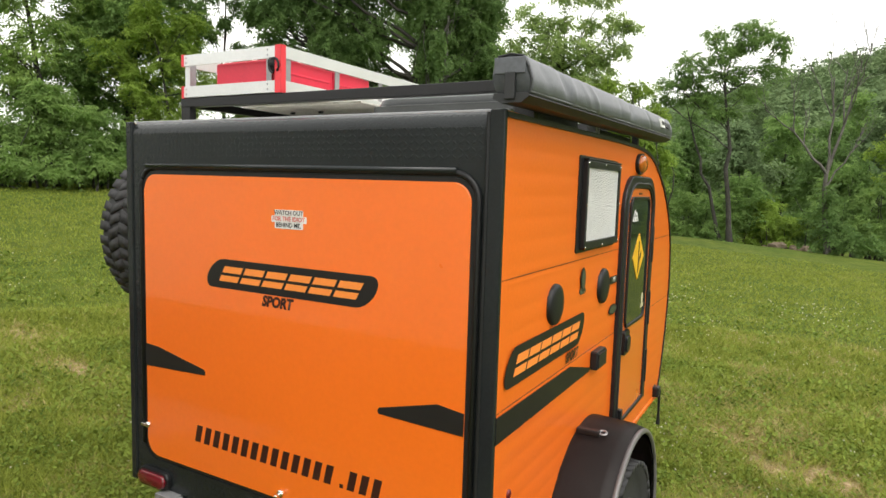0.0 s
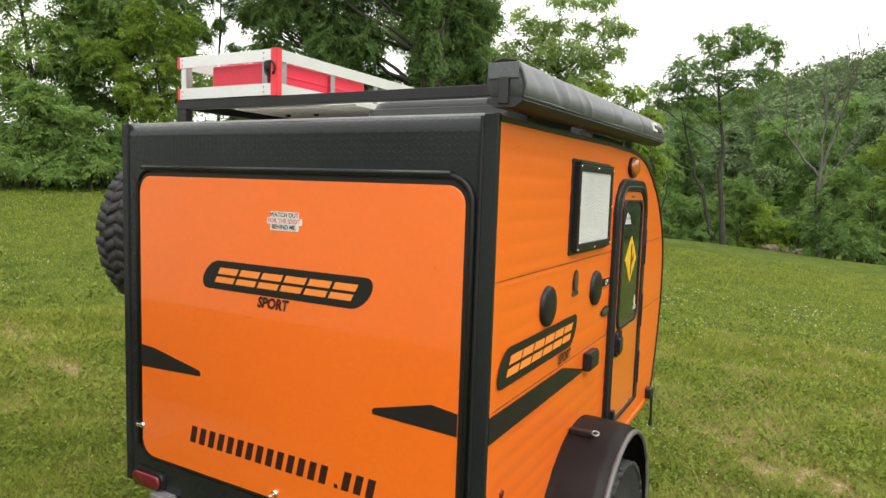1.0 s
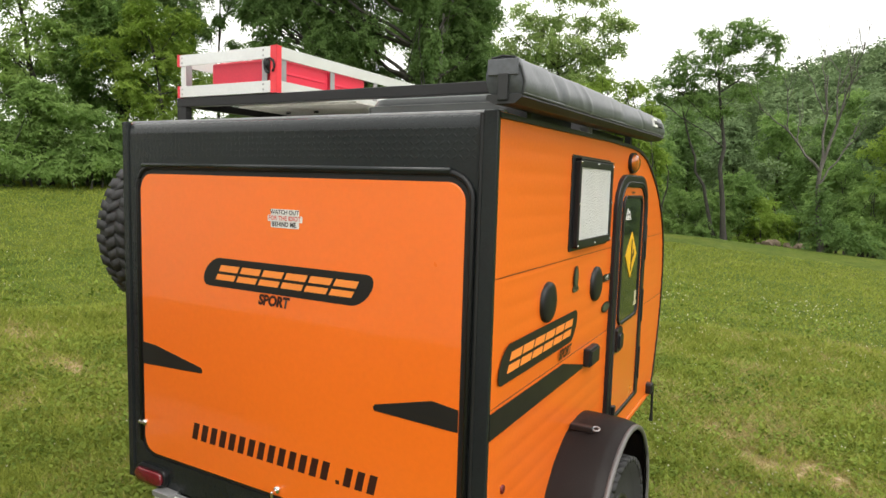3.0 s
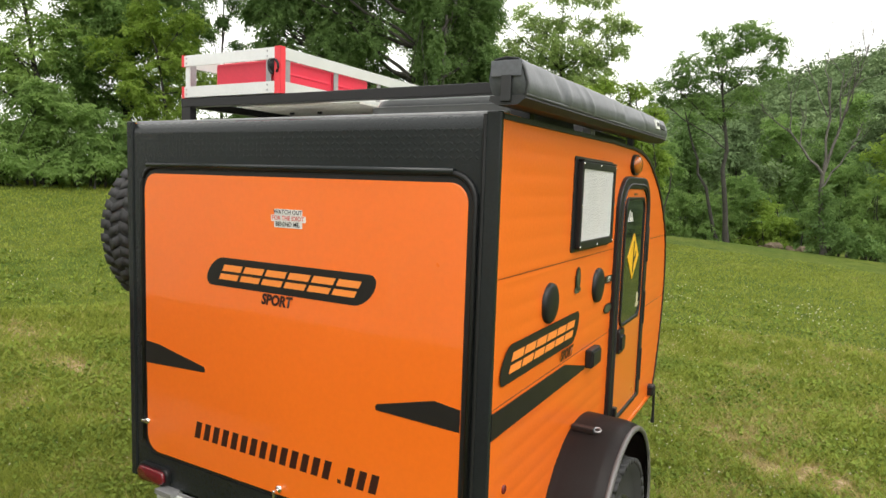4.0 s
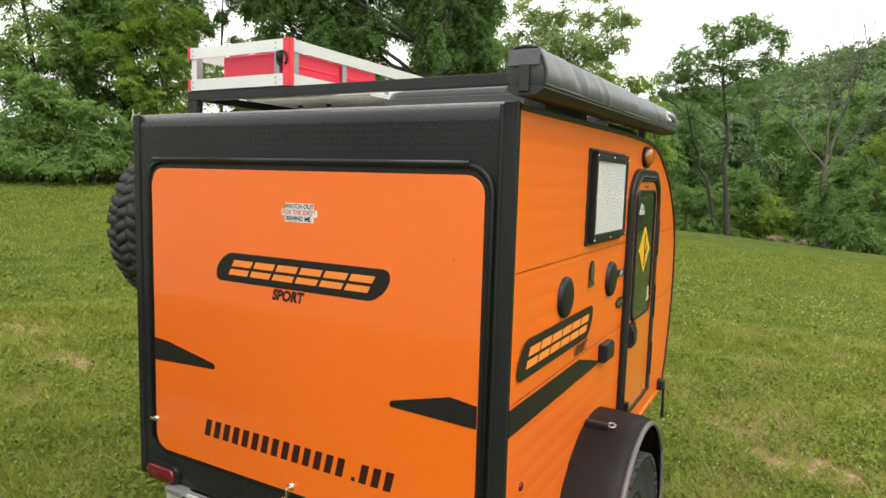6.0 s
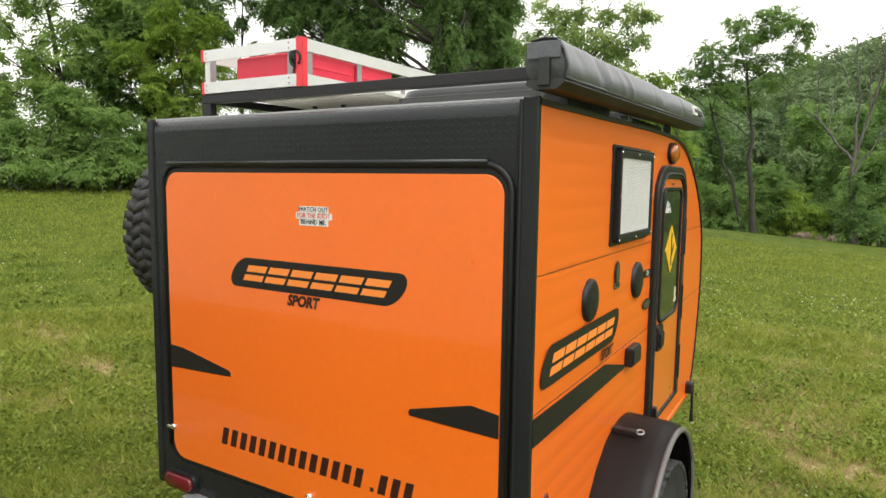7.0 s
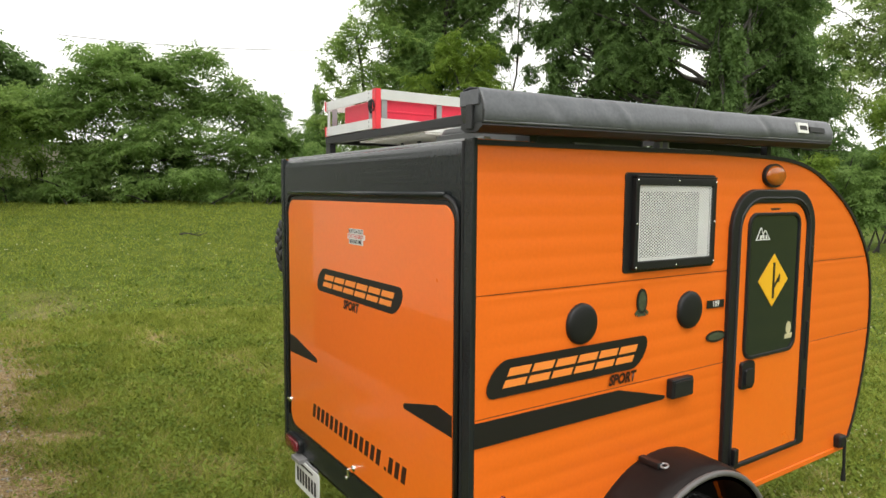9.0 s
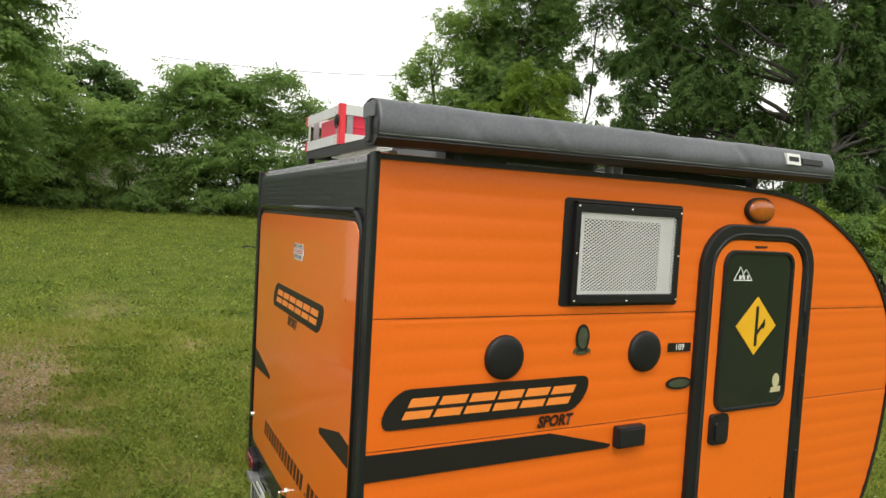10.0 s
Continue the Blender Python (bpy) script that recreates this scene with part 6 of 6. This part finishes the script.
part("top_trim", boxes((HX0 - 0.02, HX1 + 0.02, HY - 3.02, HY + 0.02, 2.30, 2.36), bevel=0.006), SIDING_WHITE, house, "white eave trim")
part("roof", boxes((HX0 - 0.05, HX1 + 0.05, HY - 3.05, HY + 0.04, 2.362, 2.40), bevel=0.005), GREY_METAL, house)
k = 0
while HX0 + k * 0.15 < HX1 - 0.02:
    x = HX0 + k * 0.15
    part("siding_panel", boxes((x, min(x + 0.132, HX1), HY - 0.028, HY, 0.815, 2.298), bevel=0.005), SIDING_WHITE, house)
    k += 1
k = 0
while HX0 + k * 0.11 < HX1 - 0.02:
    x = HX0 + k * 0.11
    part("skirting_board", boxes((x, min(x + 0.102, HX1), HY - 0.028, HY - 0.008, 0.0, 0.80)), SKIRT_BROWN, house)
    k += 1
paver = thing("concrete_paver", (-3.87, 0.31, 0.0), "pale square concrete paver lying on the dirt path", "paver")
part("slab", boxes((-4.03, -3.72, 0.21, 0.41, -0.01, 0.026), bevel=0.008), CONCRETE, paver)
plank = thing("plank", (-6.35, -0.05, 0.0), "weathered plank lying on the dirt", "plank")
part("board", boxes((-6.46, -6.20, -0.16, 0.0, 0.0, 0.055), bevel=0.004), OLD_WOOD, plank)
edging = thing("edging_strip", (-5.0, 0.11, 0.0), "thin dark edging strip between gravel and dirt", "edging strip")
line = [(-6.1 + 2.2 * t, 0.01 + 0.2 * t + 0.012 * math.sin(9 * t), 0.012) for t in np.linspace(0, 1, 16)]
part("strip", loft([[(x, y - 0.006, 0.0), (x, y + 0.006, 0.0), (x, y + 0.005, 0.042), (x, y - 0.005, 0.042)] for x, y, _ in line]), CABLE, edging)
rng_s = np.random.default_rng(61)
stone_v, stone_f = [], []
for k in range(2600):
    strip = k < 1500
    x = rng_s.uniform(-6.15, -3.2) if strip else rng_s.uniform(-8.2, -3.0)
    y = rng_s.uniform(-0.15, 0.02 + 0.2 * (x + 6.1) / 2.2) if strip else rng_s.uniform(-0.18, 0.75)
    if not strip and rng_s.uniform() > float(bare(x, y)) * (1.3 - 0.9 * y):
        continue
    s = rng_s.uniform(0.012, 0.034) if strip else rng_s.uniform(0.005, 0.017)
    q = octa * s * rng_s.uniform(0.7, 1.3, (6, 3)) * np.array((1.2, 1, 0.6)) + np.array((x, y, float(ground_z(x, y)) + s * 0.25))
    stone_f.extend((tri + len(stone_v)).tolist())
    stone_v.extend(q.tolist())
tagged(raw("gravel", stone_v, stone_f, STONE, smooth=True), "pale grey gravel stones beside the building and on the dirt", "gravel", kind="stuff")
straw_v, straw_f = [], []
for k in range(1500):
    x, y = rng_s.uniform(-8.2, -3.0), rng_s.uniform(0.0, 0.9)
    if rng_s.uniform() > float(bare(x, y)):
        continue
    turn, half, thick = rng_s.uniform(0, 3.14), rng_s.uniform(0.015, 0.06), rng_s.uniform(0.0015, 0.004)
    u, w = np.array((math.cos(turn), math.sin(turn), rng_s.normal() * 0.12)) * half, np.array((-math.sin(turn), math.cos(turn), 0.0)) * thick
    at = np.array((x, y, float(ground_z(x, y)) + 0.008))
    straw_f.append([len(straw_v) + j for j in range(4)])
    straw_v.extend([at - u - w, at + u - w, at + u + w + np.array((0, 0, thick)), at - u + w + np.array((0, 0, thick))])
tagged(raw("straw", straw_v, straw_f, STRAW), "dry straw and twigs scattered on the dirt path", "straw", kind="stuff")

pebble = thing("white_stone", (-6.22, 1.76, 0.0), "small white stone lying in the grass", "stone")
bm = bmesh.new()
bmesh.ops.create_icosphere(bm, subdivisions=2, radius=1.0)
for q in bm.verts:
    q.co = Vector((-6.22, 1.76, 0.045)) + Vector((q.co.x * 0.030, q.co.y * 0.024, q.co.z * 0.016)) * (1 + 0.25 * noise.noise(q.co * 1.3))
part("stone", bm, DECAL_WHITE, pebble, smooth=True)
twig_at = far(75.4, 16)
twig = thing("fallen_branch", tuple(twig_at), "short dark dead branch lying on the lawn", "branch")
base = Vector(twig_at) + Vector((0.1, 0.0, 0.05))
part("stick", tube([base + Vector((0.05 * math.sin(5 * t), -0.32 + 0.64 * t, 0.03 * math.sin(7 * t))) for t in np.linspace(0, 1, 8)], [0.022 - 0.014 * t for t in np.linspace(0, 1, 8)], 6), BARK, twig)
part("side_twig", tube([base + Vector((0.0, 0.05, 0.01)), base + Vector((-0.10, 0.16, 0.05)), base + Vector((-0.16, 0.2, 0.04))], [0.010, 0.007, 0.004], 5), BARK, twig)

# ---- far things ----
shed_at = far(89.0, 35)
shed = thing("shed", tuple(shed_at), "cream-walled shed half hidden behind the bushes", "shed")
part("wall", boxes((shed_at[0] - 1.5, shed_at[0] + 1.5, shed_at[1] - 2.2, shed_at[1] + 2.2, shed_at[2] - 0.2, shed_at[2] + 2.3)), SHED_CREAM, shed)
part("roof", boxes((shed_at[0] - 1.7, shed_at[0] + 1.7, shed_at[1] - 2.4, shed_at[1] + 2.4, shed_at[2] + 2.3, shed_at[2] + 2.5), bevel=0.05), GREY_METAL, shed)
a, b = far(86, 44, 11.7), far(58, 44, 12.6)
line = [a + (b - a) * t + np.array((0, 0, -0.5 * 4 * t * (1 - t))) for t in np.linspace(0, 1, 14)]
wire_ob = thing("power_line", tuple(a), "thin black overhead cable against the sky", "cable")
part("cable", tube(line, 0.020, 5), CABLE, wire_ob)
pile_at = far(1.5, 33)
pile = thing("rock_pile", tuple(pile_at), "brown-grey pile of earth and rocks below the lawn's edge", "rock pile")
for k in range(16):
    bm = bmesh.new()
    bmesh.ops.create_icosphere(bm, subdivisions=2, radius=1.0)
    s = rng_s.uniform(0.18, 0.36)
    at = pile_at + np.array((rng_s.uniform(-1.0, 1.0), rng_s.uniform(-0.4, 0.4), rng_s.uniform(-0.3, 0.12)))
    for q in bm.verts:
        q.co = Vector(at) + q.co * s * (0.8 + 0.4 * noise.noise(q.co * 1.7 + Vector((k, 0, 0)))) * 1.0
    part("rock", bm, EARTH, pile)
